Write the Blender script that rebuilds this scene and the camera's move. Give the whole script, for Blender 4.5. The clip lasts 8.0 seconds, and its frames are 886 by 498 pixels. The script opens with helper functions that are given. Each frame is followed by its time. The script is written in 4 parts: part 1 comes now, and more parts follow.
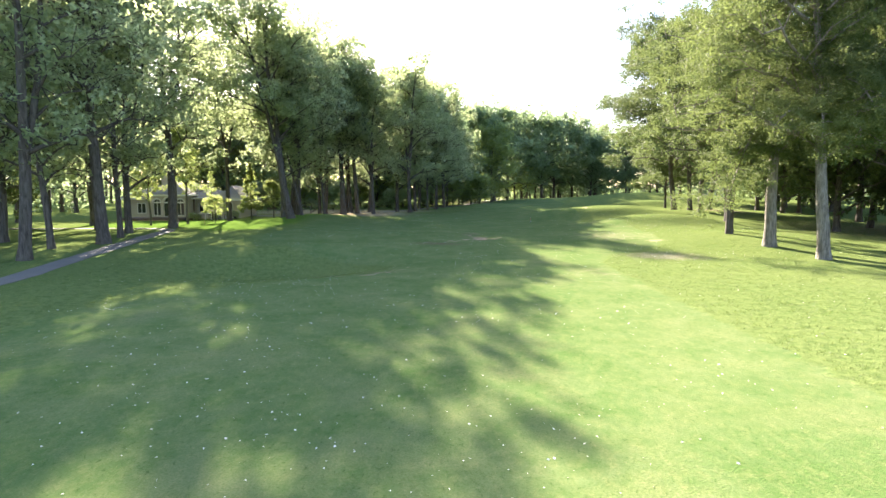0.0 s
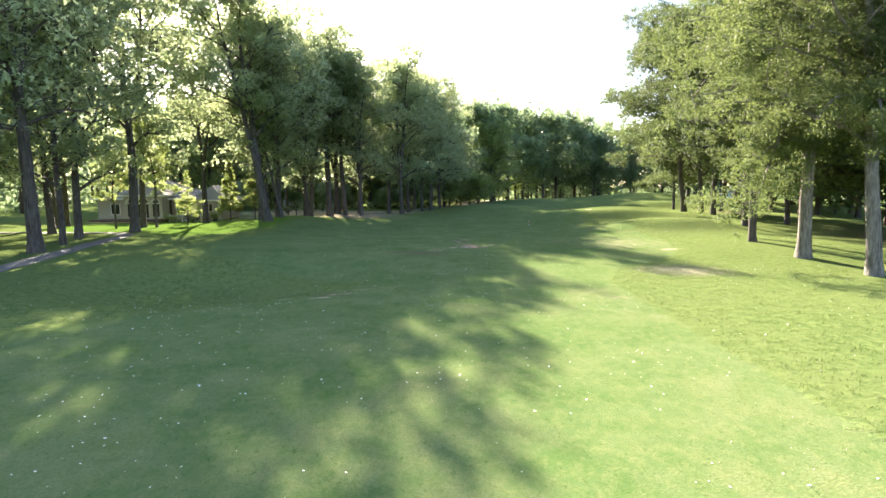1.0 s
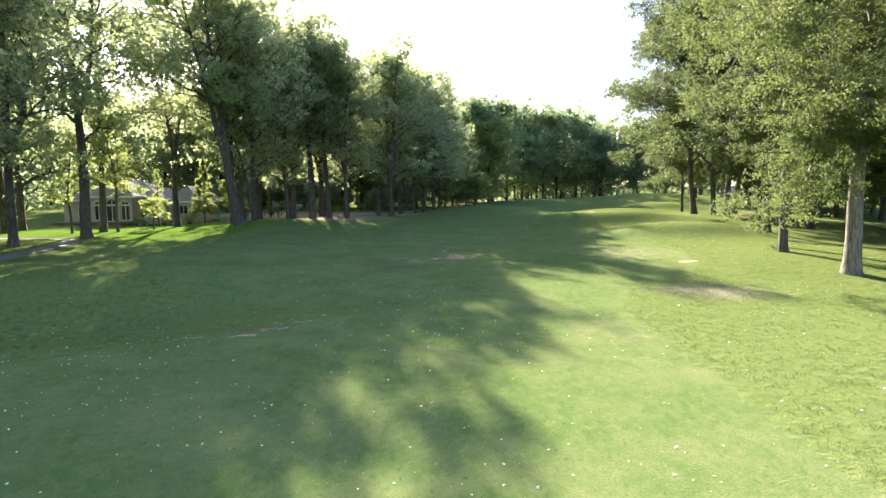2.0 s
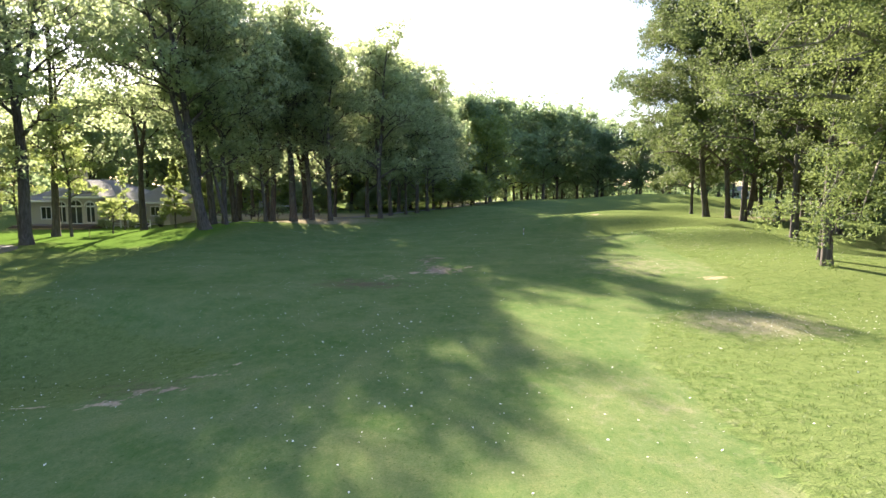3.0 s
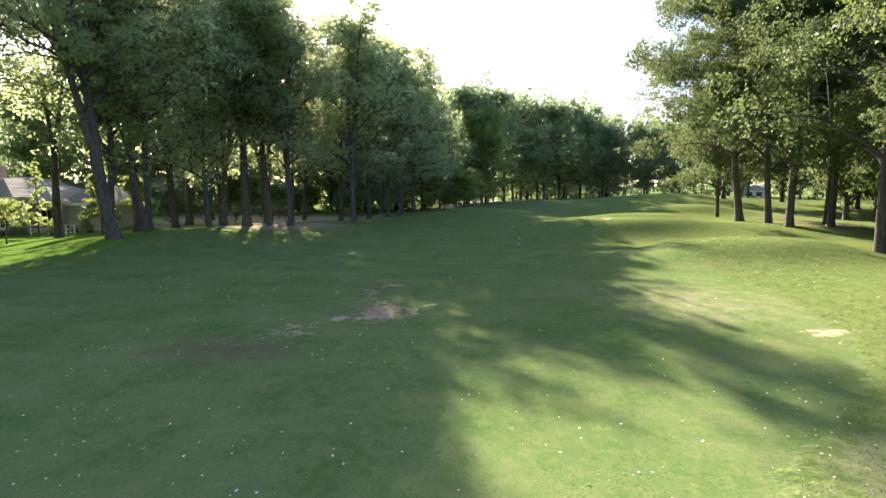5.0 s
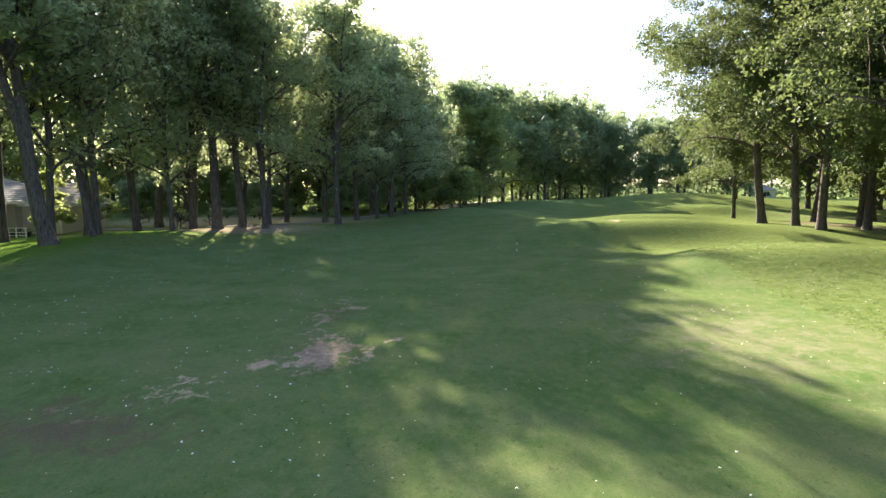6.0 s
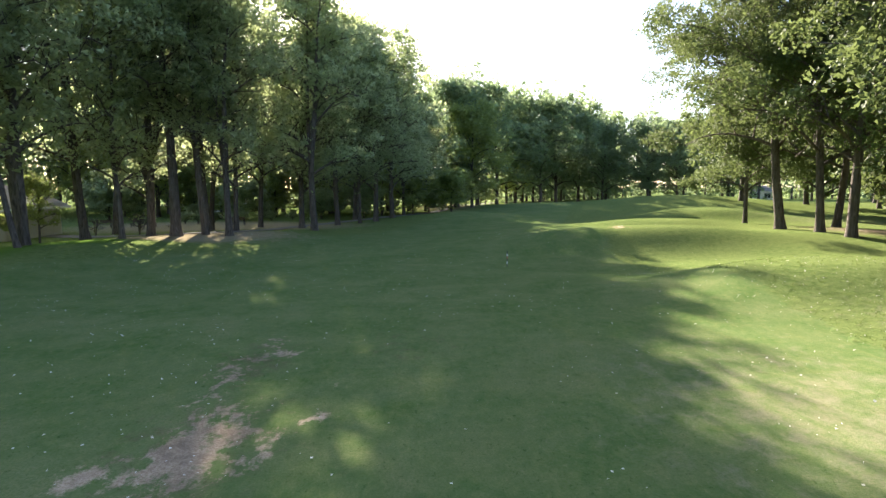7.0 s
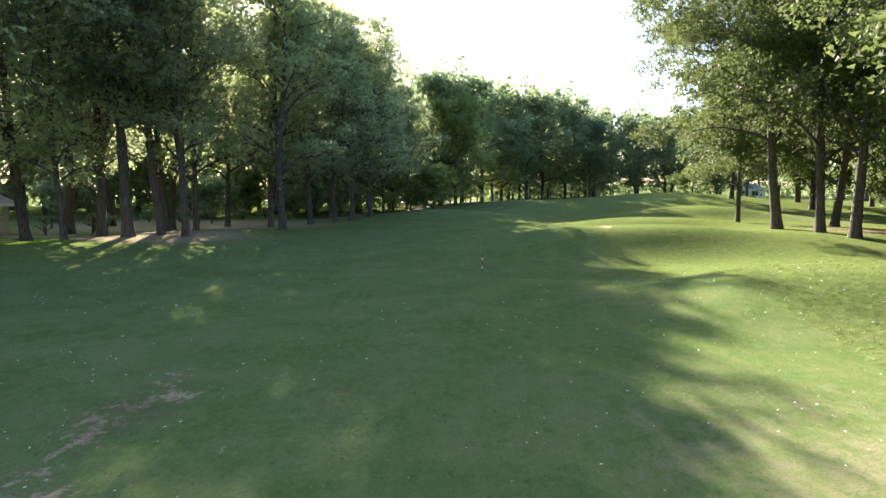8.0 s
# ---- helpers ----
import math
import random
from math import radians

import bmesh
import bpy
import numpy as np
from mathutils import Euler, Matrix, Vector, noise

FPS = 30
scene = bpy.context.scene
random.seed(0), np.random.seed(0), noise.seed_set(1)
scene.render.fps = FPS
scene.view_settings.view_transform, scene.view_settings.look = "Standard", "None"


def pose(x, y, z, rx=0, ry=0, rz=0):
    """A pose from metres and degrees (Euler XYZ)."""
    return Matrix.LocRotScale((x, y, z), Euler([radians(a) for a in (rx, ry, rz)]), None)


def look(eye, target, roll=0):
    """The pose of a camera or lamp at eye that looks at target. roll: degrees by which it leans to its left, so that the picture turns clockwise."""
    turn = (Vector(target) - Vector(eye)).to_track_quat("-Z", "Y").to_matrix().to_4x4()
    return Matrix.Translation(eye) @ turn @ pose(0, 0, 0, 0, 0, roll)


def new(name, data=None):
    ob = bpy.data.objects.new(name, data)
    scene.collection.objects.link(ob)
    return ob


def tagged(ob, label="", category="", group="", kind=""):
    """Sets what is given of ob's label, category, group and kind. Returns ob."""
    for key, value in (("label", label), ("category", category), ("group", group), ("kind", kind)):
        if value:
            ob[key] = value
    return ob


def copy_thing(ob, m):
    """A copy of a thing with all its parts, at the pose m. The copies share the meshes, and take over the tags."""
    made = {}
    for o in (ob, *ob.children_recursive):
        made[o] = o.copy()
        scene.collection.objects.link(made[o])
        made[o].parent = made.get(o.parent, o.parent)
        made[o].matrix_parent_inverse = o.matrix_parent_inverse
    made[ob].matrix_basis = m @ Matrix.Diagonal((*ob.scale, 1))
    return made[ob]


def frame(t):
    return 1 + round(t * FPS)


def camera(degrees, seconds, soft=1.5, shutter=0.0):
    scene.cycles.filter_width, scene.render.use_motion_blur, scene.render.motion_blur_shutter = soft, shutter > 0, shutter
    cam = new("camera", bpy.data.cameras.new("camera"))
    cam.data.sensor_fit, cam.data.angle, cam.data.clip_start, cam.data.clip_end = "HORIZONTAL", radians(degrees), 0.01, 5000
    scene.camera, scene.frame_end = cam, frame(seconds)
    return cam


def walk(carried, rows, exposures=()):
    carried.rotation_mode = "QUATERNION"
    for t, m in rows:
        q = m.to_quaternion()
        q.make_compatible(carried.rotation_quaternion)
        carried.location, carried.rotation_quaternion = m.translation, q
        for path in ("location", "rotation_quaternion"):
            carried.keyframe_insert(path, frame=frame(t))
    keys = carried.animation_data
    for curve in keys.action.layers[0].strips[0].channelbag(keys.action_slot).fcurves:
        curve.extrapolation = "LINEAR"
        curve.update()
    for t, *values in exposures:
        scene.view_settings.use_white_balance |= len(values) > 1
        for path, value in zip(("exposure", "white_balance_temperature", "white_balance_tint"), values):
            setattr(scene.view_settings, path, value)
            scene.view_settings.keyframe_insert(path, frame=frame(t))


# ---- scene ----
# ---- camera ----
cam = camera(75.1, 8.0)
METRES, EYE, TILT, LEAN, TURN = 44.55, 4.5, 0.0, 0.0, 0.0
ROWS = [
    (0.0, 0.0, 0.0, 0.0, -0.01, -6.14, 0.12),
    (0.5, 0.0163, 0.0646, 0.0015, 0.21, -6.19, 0.11),
    (1.0, 0.031, 0.1301, 0.003, 0.26, -6.23, 0.07),
    (1.5, 0.0453, 0.1966, 0.0043, 0.33, -6.25, 0.11),
    (3.0, 0.084, 0.395, 0.0065, 0.41, -6.3, -0.02),
    (3.5, 0.0956, 0.4604, 0.007, 0.43, -6.32, -0.04),
    (4.0, 0.1068, 0.5259, 0.0063, 0.45, -6.3, -0.03),
    (4.5, 0.1172, 0.5906, 0.0049, 0.47, -6.32, -0.0),
    (6.0, 0.1476, 0.7815, -0.0011, 0.55, -6.3, 0.05),
    (6.5, 0.1579, 0.8461, -0.0013, 0.4, -6.25, 0.1),
    (7.0, 0.1689, 0.903, -0.0004, 0.13, -6.12, 0.14),
    (7.5, 0.1807, 0.9469, -0.0009, -0.43, -6.24, 0.1),
    (8.0, 0.1928, 0.9801, -0.0019, -1.02, -6.37, 0.07),
]
EXPOSURES = [(0.0, 3.05, 5850, 21), (1.5, 2.83, 5850, 21), (3.0, 2.65, 5850, 21), (4.5, 2.6, 5850, 21), (6.0, 2.62, 5850, 21), (8.0, 2.65, 5850, 21)]
walk(cam, [(t, pose(0, 0, EYE, TILT, LEAN, TURN) @ pose(METRES * x, METRES * y, METRES * z, 90 + pitch, roll, yaw)) for t, x, y, z, yaw, pitch, roll in ROWS], EXPOSURES)

# ---- light: low sun ahead and to the left, bright hazy sky ----
SUN_AZ, SUN_EL = 17.0, 23.0     # degrees left of ahead, degrees up
world = bpy.data.worlds.new("sky")
scene.world = world
world.use_nodes = True
wn, wl = world.node_tree.nodes, world.node_tree.links
sky = wn.new("ShaderNodeTexSky")
sky.sky_type, sky.sun_disc = "NISHITA", False
sky.sun_elevation, sky.sun_rotation = radians(SUN_EL), radians(-SUN_AZ)
sky.air_density, sky.dust_density, sky.ozone_density = 1.0, 1.2, 1.3
wl.new(sky.outputs[0], wn["Background"].inputs[0])
wn["Background"].inputs[1].default_value = 0.068
lamp = bpy.data.lights.new("sun", "SUN")
lamp.energy, lamp.angle, lamp.color = 5.0, radians(0.5), (1.0, 0.87, 0.63)
sun = new("sun", lamp)
ce = math.cos(radians(SUN_EL))
SUN_FROM = Vector((-math.sin(radians(SUN_AZ)) * ce, math.cos(radians(SUN_AZ)) * ce, math.sin(radians(SUN_EL))))
sun.matrix_world = look(SUN_FROM * 300, (0, 0, 0))

# ---- materials ----


class Nodes:
    """A short way to write node trees."""

    def __init__(self, name):
        self.mat = bpy.data.materials.new(name)
        self.mat.use_nodes = True
        self.tree = self.mat.node_tree
        self.bsdf = self.tree.nodes["Principled BSDF"]
        self.out = self.tree.nodes["Material Output"]

    def node(self, kind):
        return self.tree.nodes.new(kind)

    def link(self, a, b):
        self.tree.links.new(a, b)

    def coords(self, scale=(1, 1, 1), space="Object"):
        tc, mp = self.node("ShaderNodeTexCoord"), self.node("ShaderNodeMapping")
        mp.inputs["Scale"].default_value = scale
        self.link(tc.outputs[space], mp.inputs["Vector"])
        return mp.outputs[0]

    def noise(self, vec, scale, detail=4.0, rough=0.55, distort=0.0):
        n = self.node("ShaderNodeTexNoise")
        n.inputs["Scale"].default_value, n.inputs["Detail"].default_value = scale, detail
        n.inputs["Roughness"].default_value, n.inputs["Distortion"].default_value = rough, distort
        self.link(vec, n.inputs["Vector"])
        return n.outputs["Fac"]

    def ramp(self, fac, *stops):
        r = self.node("ShaderNodeValToRGB")
        el = r.color_ramp.elements
        while len(el) < len(stops):
            el.new(0.5)
        for e, (p, c) in zip(el, stops):
            e.position = p
            e.color = (*c, 1) if len(c) == 3 else (c[0], c[0], c[0], 1)
        self.link(fac, r.inputs[0])
        return r.outputs[0]

    def mix(self, fac, a, b, blend="MIX"):
        m = self.node("ShaderNodeMix")
        m.data_type, m.blend_type = "RGBA", blend
        for s, v in ((m.inputs[0], fac), (m.inputs[6], a), (m.inputs[7], b)):
            if isinstance(v, (int, float)):
                s.default_value = v
            elif isinstance(v, tuple):
                s.default_value = (*v, 1)
            else:
                self.link(v, s)
        return m.outputs[2]

    def math(self, op, a, b=0.0, c=0.0):
        m = self.node("ShaderNodeMath")
        m.operation = op
        for s, v in zip(m.inputs, (a, b, c)):
            if isinstance(v, (int, float)):
                s.default_value = v
            else:
                self.link(v, s)
        return m.outputs[0]

    def attr(self, name):
        a = self.node("ShaderNodeAttribute")
        a.attribute_name = name
        return a.outputs["Fac"]

    def bump(self, height, strength=0.4, distance=0.02):
        b = self.node("ShaderNodeBump")
        b.inputs["Strength"].default_value, b.inputs["Distance"].default_value = strength, distance
        self.link(height, b.inputs["Height"])
        self.link(b.outputs[0], self.bsdf.inputs["Normal"])

    def base(self, colour, rough=0.8, metal=0.0, spec=0.3):
        if isinstance(colour, tuple):
            self.bsdf.inputs["Base Color"].default_value = (*colour, 1)
        else:
            self.link(colour, self.bsdf.inputs["Base Color"])
        self.bsdf.inputs["Roughness"].default_value = rough
        self.bsdf.inputs["Metallic"].default_value = metal
        self.bsdf.inputs["Specular IOR Level"].default_value = spec
        return self.mat


def grass_material():
    """Mown fairway, coarser rough and bare sandy soil on one sheet."""
    n = Nodes("turf")
    v = n.coords()
    wide, mid, fine = n.noise(v, 0.16, 3), n.noise(v, 1.1, 6, 0.68, 0.5), n.noise(v, 22, 4, 0.65)
    spot = n.noise(n.coords((1, 0.7, 1)), 4.2, 5, 0.7)
    streak = n.noise(n.coords((1.0, 1.25, 1)), 3.0, 6, 0.66, 0.3)
    mown = n.mix(n.ramp(wide, (0.35, (0.0,)), (0.66, (1.0,))), (0.118, 0.165, 0.058), (0.172, 0.2, 0.085))
    mown = n.mix(n.math("MULTIPLY", n.ramp(mid, (0.35, (0.0,)), (0.66, (1.0,))), 0.7), mown, (0.078, 0.138, 0.034))
    worn = n.noise(n.coords((1, 1, 1)), 0.42, 5, 0.6, 0.4)
    mown = n.mix(n.math("MULTIPLY", n.ramp(worn, (0.48, (0.0,)), (0.68, (1.0,))), 0.5), mown, (0.215, 0.215, 0.095))
    mown = n.mix(n.math("MULTIPLY", n.ramp(worn, (0.32, (1.0,)), (0.46, (0.0,))), 0.45), mown, (0.065, 0.12, 0.028))
    mown = n.mix(n.math("MULTIPLY", n.ramp(spot, (0.46, (0.0,)), (0.68, (1.0,))), 0.55), mown, (0.21, 0.215, 0.085))
    mown = n.mix(n.math("MULTIPLY", n.ramp(fine, (0.3, (1.0,)), (0.62, (0.0,))), 0.65), mown, (0.075, 0.125, 0.028))
    mote = n.noise(n.coords((1.6, 0.8, 1)), 7.5, 4, 0.7, 0.6)
    mown = n.mix(n.math("MULTIPLY", n.ramp(mote, (0.58, (0.0,)), (0.7, (1.0,))), 0.6), mown, (0.042, 0.085, 0.018))
    mown = n.mix(n.math("MULTIPLY", n.ramp(mote, (0.3, (1.0,)), (0.4, (0.0,))), 0.4), mown, (0.23, 0.225, 0.1))
    rough = n.mix(n.ramp(streak, (0.34, (0.0,)), (0.64, (1.0,))), (0.105, 0.15, 0.04), (0.18, 0.212, 0.072))
    rough = n.mix(n.math("MULTIPLY", n.ramp(spot, (0.36, (1.0,)), (0.5, (0.0,))), 0.6), rough, (0.045, 0.08, 0.017))
    rough = n.mix(n.math("MULTIPLY", n.ramp(wide, (0.42, (0.0,)), (0.62, (1.0,))), 0.5), rough, (0.16, 0.19, 0.062))
    rough = n.mix(n.math("MULTIPLY", n.ramp(fine, (0.32, (1.0,)), (0.6, (0.0,))), 0.6), rough, (0.06, 0.098, 0.024))
    edge = n.math("ADD", n.attr("mown"), n.math("MULTIPLY", n.math("SUBTRACT", n.noise(v, 1.6, 5, 0.65), 0.5), 1.5))
    turf = n.mix(n.ramp(edge, (0.0, (0.0,)), (0.22, (1.0,))), rough, mown)
    lush = n.mix(n.math("MULTIPLY", n.ramp(fine, (0.32, (1.0,)), (0.6, (0.0,))), 0.6), n.mix(mid, (0.085, 0.155, 0.024), (0.12, 0.18, 0.034)), (0.05, 0.1, 0.016))
    turf = n.mix(n.ramp(n.attr("lawn"), (0.0, (0.0,)), (0.25, (1.0,))), turf, lush)
    # bare and thin patches with ragged rims
    rag = n.math("SUBTRACT", n.noise(n.coords((1.3, 1.0, 1)), 1.7, 8, 0.72, 0.4), 0.5)
    thin = n.math("ADD", n.attr("bare"), n.math("MULTIPLY", rag, 2.6))
    soil = n.mix(n.ramp(fine, (0.3, (0.0,)), (0.7, (1.0,))), (0.3, 0.21, 0.125), (0.58, 0.45, 0.31))
    turf = n.mix(n.math("MULTIPLY", n.ramp(n.math("ADD", thin, n.math("MULTIPLY", n.math("SUBTRACT", spot, 0.5), 1.9)), (0.32, (0.0,)), (0.72, (1.0,))), 0.92), turf, soil)
    mud = n.math("ADD", n.attr("mud"), n.math("MULTIPLY", rag, 2.2))
    turf = n.mix(n.math("MULTIPLY", n.ramp(mud, (0.35, (0.0,)), (1.1, (1.0,))), 0.75), turf, n.mix(fine, (0.085, 0.06, 0.035), (0.19, 0.14, 0.09)))
    # dry ground, and the beige of sunlit turf put into colour
    dry = n.math("ADD", n.attr("dry"), n.math("MULTIPLY", rag, 1.6))
    turf = n.mix(n.math("MULTIPLY", n.ramp(dry, (0.3, (0.0,)), (0.8, (1.0,))), 0.8), turf, n.mix(fine, (0.18, 0.165, 0.09), (0.33, 0.295, 0.195)))
    litter = n.math("ADD", n.attr("litter"), n.math("MULTIPLY", rag, 1.5))
    turf = n.mix(n.math("MULTIPLY", n.ramp(litter, (0.3, (0.0,)), (0.8, (1.0,))), 0.85), turf, n.mix(fine, (0.17, 0.13, 0.075), (0.42, 0.35, 0.24)))
    h = n.math("ADD", n.math("MULTIPLY", fine, 0.5), n.math("MULTIPLY", streak, n.ramp(edge, (0.0, (1.6,)), (0.3, (0.15,)))))
    n.bump(h, 0.6, 0.06)
    return n.base(turf, 0.9, spec=0.0)


def leaf_material(name, dark, light, glow, clear=0.42, rough=0.55, spec=0.22):
    n = Nodes(name)
    geo, info = n.node("ShaderNodeNewGeometry"), n.node("ShaderNodeObjectInfo")
    col = n.mix(geo.outputs["Random Per Island"], dark, light)
    hue = n.node("ShaderNodeHueSaturation")
    hue.inputs["Hue"].default_value = 0.5
    n.link(n.math("ADD", 0.8, n.math("MULTIPLY", info.outputs["Random"], 0.4)), hue.inputs["Value"])
    n.link(n.math("ADD", 0.488, n.math("MULTIPLY", info.outputs["Random"], 0.024)), hue.inputs["Hue"])
    n.link(col, hue.inputs["Color"])
    n.base(hue.outputs[0], rough, spec=spec)
    tr = n.node("ShaderNodeBsdfTranslucent")
    n.link(n.mix(geo.outputs["Random Per Island"], glow, tuple(min(1, c * 1.35) for c in glow)), tr.inputs[0])
    mx = n.node("ShaderNodeMixShader")
    mx.inputs[0].default_value = clear
    n.link(n.bsdf.outputs[0], mx.inputs[1])
    n.link(tr.outputs[0], mx.inputs[2])
    n.link(mx.outputs[0], n.out.inputs[0])
    return n.mat


def bark_material(name, dark, light):
    n = Nodes(name)
    v = n.coords((1, 1, 0.16))
    ridge, blot = n.noise(v, 9, 6, 0.65, 0.6), n.noise(n.coords(), 0.8, 4)
    col = n.mix(n.ramp(ridge, (0.36, (0.0,)), (0.64, (1.0,))), dark, light)
    col = n.mix(n.math("MULTIPLY", n.ramp(blot, (0.45, (0.0,)), (0.7, (1.0,))), 0.35), col, (0.12, 0.12, 0.08))
    n.bump(ridge, 0.9, 0.06)
    return n.base(col, 0.92, spec=0.15)


def plain_material(name, a, b, scale=3.0, rough=0.8, bump=0.0, spec=0.3):
    n = Nodes(name)
    v = n.coords()
    big, small = n.noise(v, scale, 5, 0.6), n.noise(v, scale * 14, 3)
    if bump:
        n.bump(small, 0.5, bump)
    return n.base(n.mix(n.math("ADD", n.math("MULTIPLY", big, 0.7), n.math("MULTIPLY", small, 0.3)), a, b), rough, spec=spec)


TURF = grass_material()
# veiling glare over the left crowns is put into this strong translucency
LEAF = leaf_material("leaf_green", (0.065, 0.098, 0.04), (0.13, 0.168, 0.068), (0.42, 0.48, 0.23), 0.6)
LEAF_SUN = leaf_material("leaf_yellow_green", (0.042, 0.072, 0.024), (0.118, 0.15, 0.054), (0.18, 0.225, 0.065), 0.34, 0.62, 0.1)
# deep green; shade of the right-hand crowns is put into this darker leaf
LEAF_DARK = leaf_material("leaf_deep_green_shade", (0.045, 0.078, 0.024), (0.11, 0.14, 0.048), (0.15, 0.19, 0.06), 0.32, 0.62, 0.12)
LEAF_PALE = leaf_material("leaf_pale_green", (0.09, 0.13, 0.04), (0.19, 0.23, 0.08), (0.36, 0.42, 0.12), 0.52)
# distant leaves, with haze put into the colour: brighter and bluer
LEAF_FAR = leaf_material("leaf_far_haze_green", (0.065, 0.105, 0.042), (0.135, 0.18, 0.07), (0.28, 0.36, 0.17), 0.5)
BLADE = leaf_material("grass_blade", (0.075, 0.125, 0.03), (0.16, 0.2, 0.055), (0.15, 0.2, 0.045), 0.3)
LITTER = leaf_material("dry_leaf", (0.6, 0.56, 0.42), (0.88, 0.86, 0.76), (0.4, 0.34, 0.16), 0.1, 0.5, 0.3)
BARK = bark_material("bark_grey_brown", (0.042, 0.034, 0.026), (0.13, 0.11, 0.088))
BARK_PALE = bark_material("bark_pale", (0.09, 0.078, 0.06), (0.27, 0.24, 0.195))
ASPHALT = plain_material("worn_concrete", (0.12, 0.11, 0.09), (0.21, 0.19, 0.16), 0.9, 0.9, 0.01, 0.15)
STUCCO = plain_material("cream_stucco", (0.42, 0.38, 0.31), (0.52, 0.48, 0.4), 1.2, 0.85, 0.004)
WHITE = plain_material("white_paint", (0.74, 0.73, 0.7), (0.82, 0.81, 0.78), 4, 0.5)
ROOF = plain_material("grey_shingle", (0.2, 0.19, 0.17), (0.33, 0.31, 0.28), 3.5, 0.95, 0.01, 0.05)
TIMBER = plain_material("dark_timber", (0.07, 0.05, 0.04), (0.14, 0.1, 0.075), 5, 0.7, 0.004)
DARK = plain_material("black_paint", (0.02, 0.02, 0.02), (0.045, 0.045, 0.045), 6, 0.5)
RED = plain_material("red_paint", (0.4, 0.05, 0.035), (0.5, 0.08, 0.05), 6, 0.5)
OCHRE = plain_material("ochre_wood", (0.38, 0.26, 0.09), (0.5, 0.36, 0.14), 6, 0.7)
STONE = plain_material("pale_stone", (0.34, 0.32, 0.28), (0.52, 0.5, 0.45), 2, 0.8, 0.01)
gn = Nodes("window_glass")
GLASS = gn.base((0.02, 0.025, 0.03), 0.06, spec=0.6)

# ---- mesh helpers ----


def mesh_of(name, verts, faces, material, smooth=False):
    me = bpy.data.meshes.new(name)
    me.from_pydata(verts, [], faces)
    me.materials.append(material)
    if smooth:
        me.polygons.foreach_set("use_smooth", [True] * len(me.polygons))
    me.update()
    return me


def mesh_quads(name, quads, material):
    """A mesh of loose faces from an array (faces, corners, 3)."""
    n, c = quads.shape[:2]
    me = bpy.data.meshes.new(name)
    me.vertices.add(n * c)
    me.vertices.foreach_set("co", quads.astype(np.float32).ravel())
    me.loops.add(n * c)
    me.loops.foreach_set("vertex_index", np.arange(n * c, dtype=np.int32))
    me.polygons.add(n)
    me.polygons.foreach_set("loop_start", np.arange(n, dtype=np.int32) * c)
    me.materials.append(material)
    me.update(calc_edges=True)
    return me


def put(name, me, parent=None, label=""):
    ob = new(name, me)
    ob.parent = parent
    return tagged(ob, label)


def box(bm, x0, x1, y0, y1, z0, z1):
    vs = [bm.verts.new((x, y, z)) for z in (z0, z1) for x, y in ((x0, y0), (x1, y0), (x1, y1), (x0, y1))]
    for f in ((3, 2, 1, 0), (4, 5, 6, 7), (0, 1, 5, 4), (1, 2, 6, 5), (2, 3, 7, 6), (3, 0, 4, 7)):
        bm.faces.new([vs[i] for i in f])


def part(name, bm, material, parent, label="", bevel=0.0):
    if bevel:
        bmesh.ops.bevel(bm, geom=list(bm.edges), offset=bevel, segments=1, affect="EDGES")
    bmesh.ops.recalc_face_normals(bm, faces=bm.faces)
    me = bpy.data.meshes.new(name)
    bm.to_mesh(me)
    bm.free()
    me.materials.append(material)
    return put(name, me, parent, label)


def box_part(name, dims, material, parent, label="", bevel=0.0):
    bm = bmesh.new()
    box(bm, *dims)
    return part(name, bm, material, parent, label, bevel)


def tube(pts, radii, sides=10, knob=0.0, seed=0):
    """Vertices and faces of a tapered, slightly uneven tube along pts."""
    rnd = random.Random(seed)
    verts, faces = [], []
    pts = [Vector(p) for p in pts]
    for i, (p, r) in enumerate(zip(pts, radii)):
        d = (pts[min(i + 1, len(pts) - 1)] - pts[max(i - 1, 0)]).normalized()
        a = d.orthogonal().normalized() if abs(d.z) < 0.9 else Vector((1, 0, 0))
        a = (a - d * a.dot(d)).normalized()
        b = d.cross(a)
        for k in range(sides):
            w = 2 * math.pi * k / sides
            rr = r * (1 + rnd.uniform(-knob, knob))
            verts.append(p + a * (math.cos(w) * rr) + b * (math.sin(w) * rr))
    for i in range(len(pts) - 1):
        for k in range(sides):
            j = (k + 1) % sides
            faces.append((i * sides + k, i * sides + j, (i + 1) * sides + j, (i + 1) * sides + k))
    faces.append(tuple(range((len(pts) - 1) * sides, len(pts) * sides)))
    return [tuple(v) for v in verts], faces


def joined(tubes):
    verts, faces = [], []
    for v, f in tubes:
        o = len(verts)
        verts += v
        faces += [tuple(i + o for i in g) for g in f]
    return verts, faces


# ---- ground ----


def hill(x, y, cx, cy, sx, sy, amp, turn=0.0):
    c, s = math.cos(radians(turn)), math.sin(radians(turn))
    u, v = (x - cx) * c + (y - cy) * s, -(x - cx) * s + (y - cy) * c
    return amp * np.exp(-0.5 * ((u / sx) ** 2 + (v / sy) ** 2))


def mound(x, y, cx, cy, rx, ry, amp, turn=0.0):
    """A shaped mound: broad top and a clear shoulder."""
    c, s = math.cos(radians(turn)), math.sin(radians(turn))
    u, v = (x - cx) * c + (y - cy) * s, -(x - cx) * s + (y - cy) * c
    r2 = (u / rx) ** 2 + (v / ry) ** 2
    return amp / (1 + r2 ** 1.75)


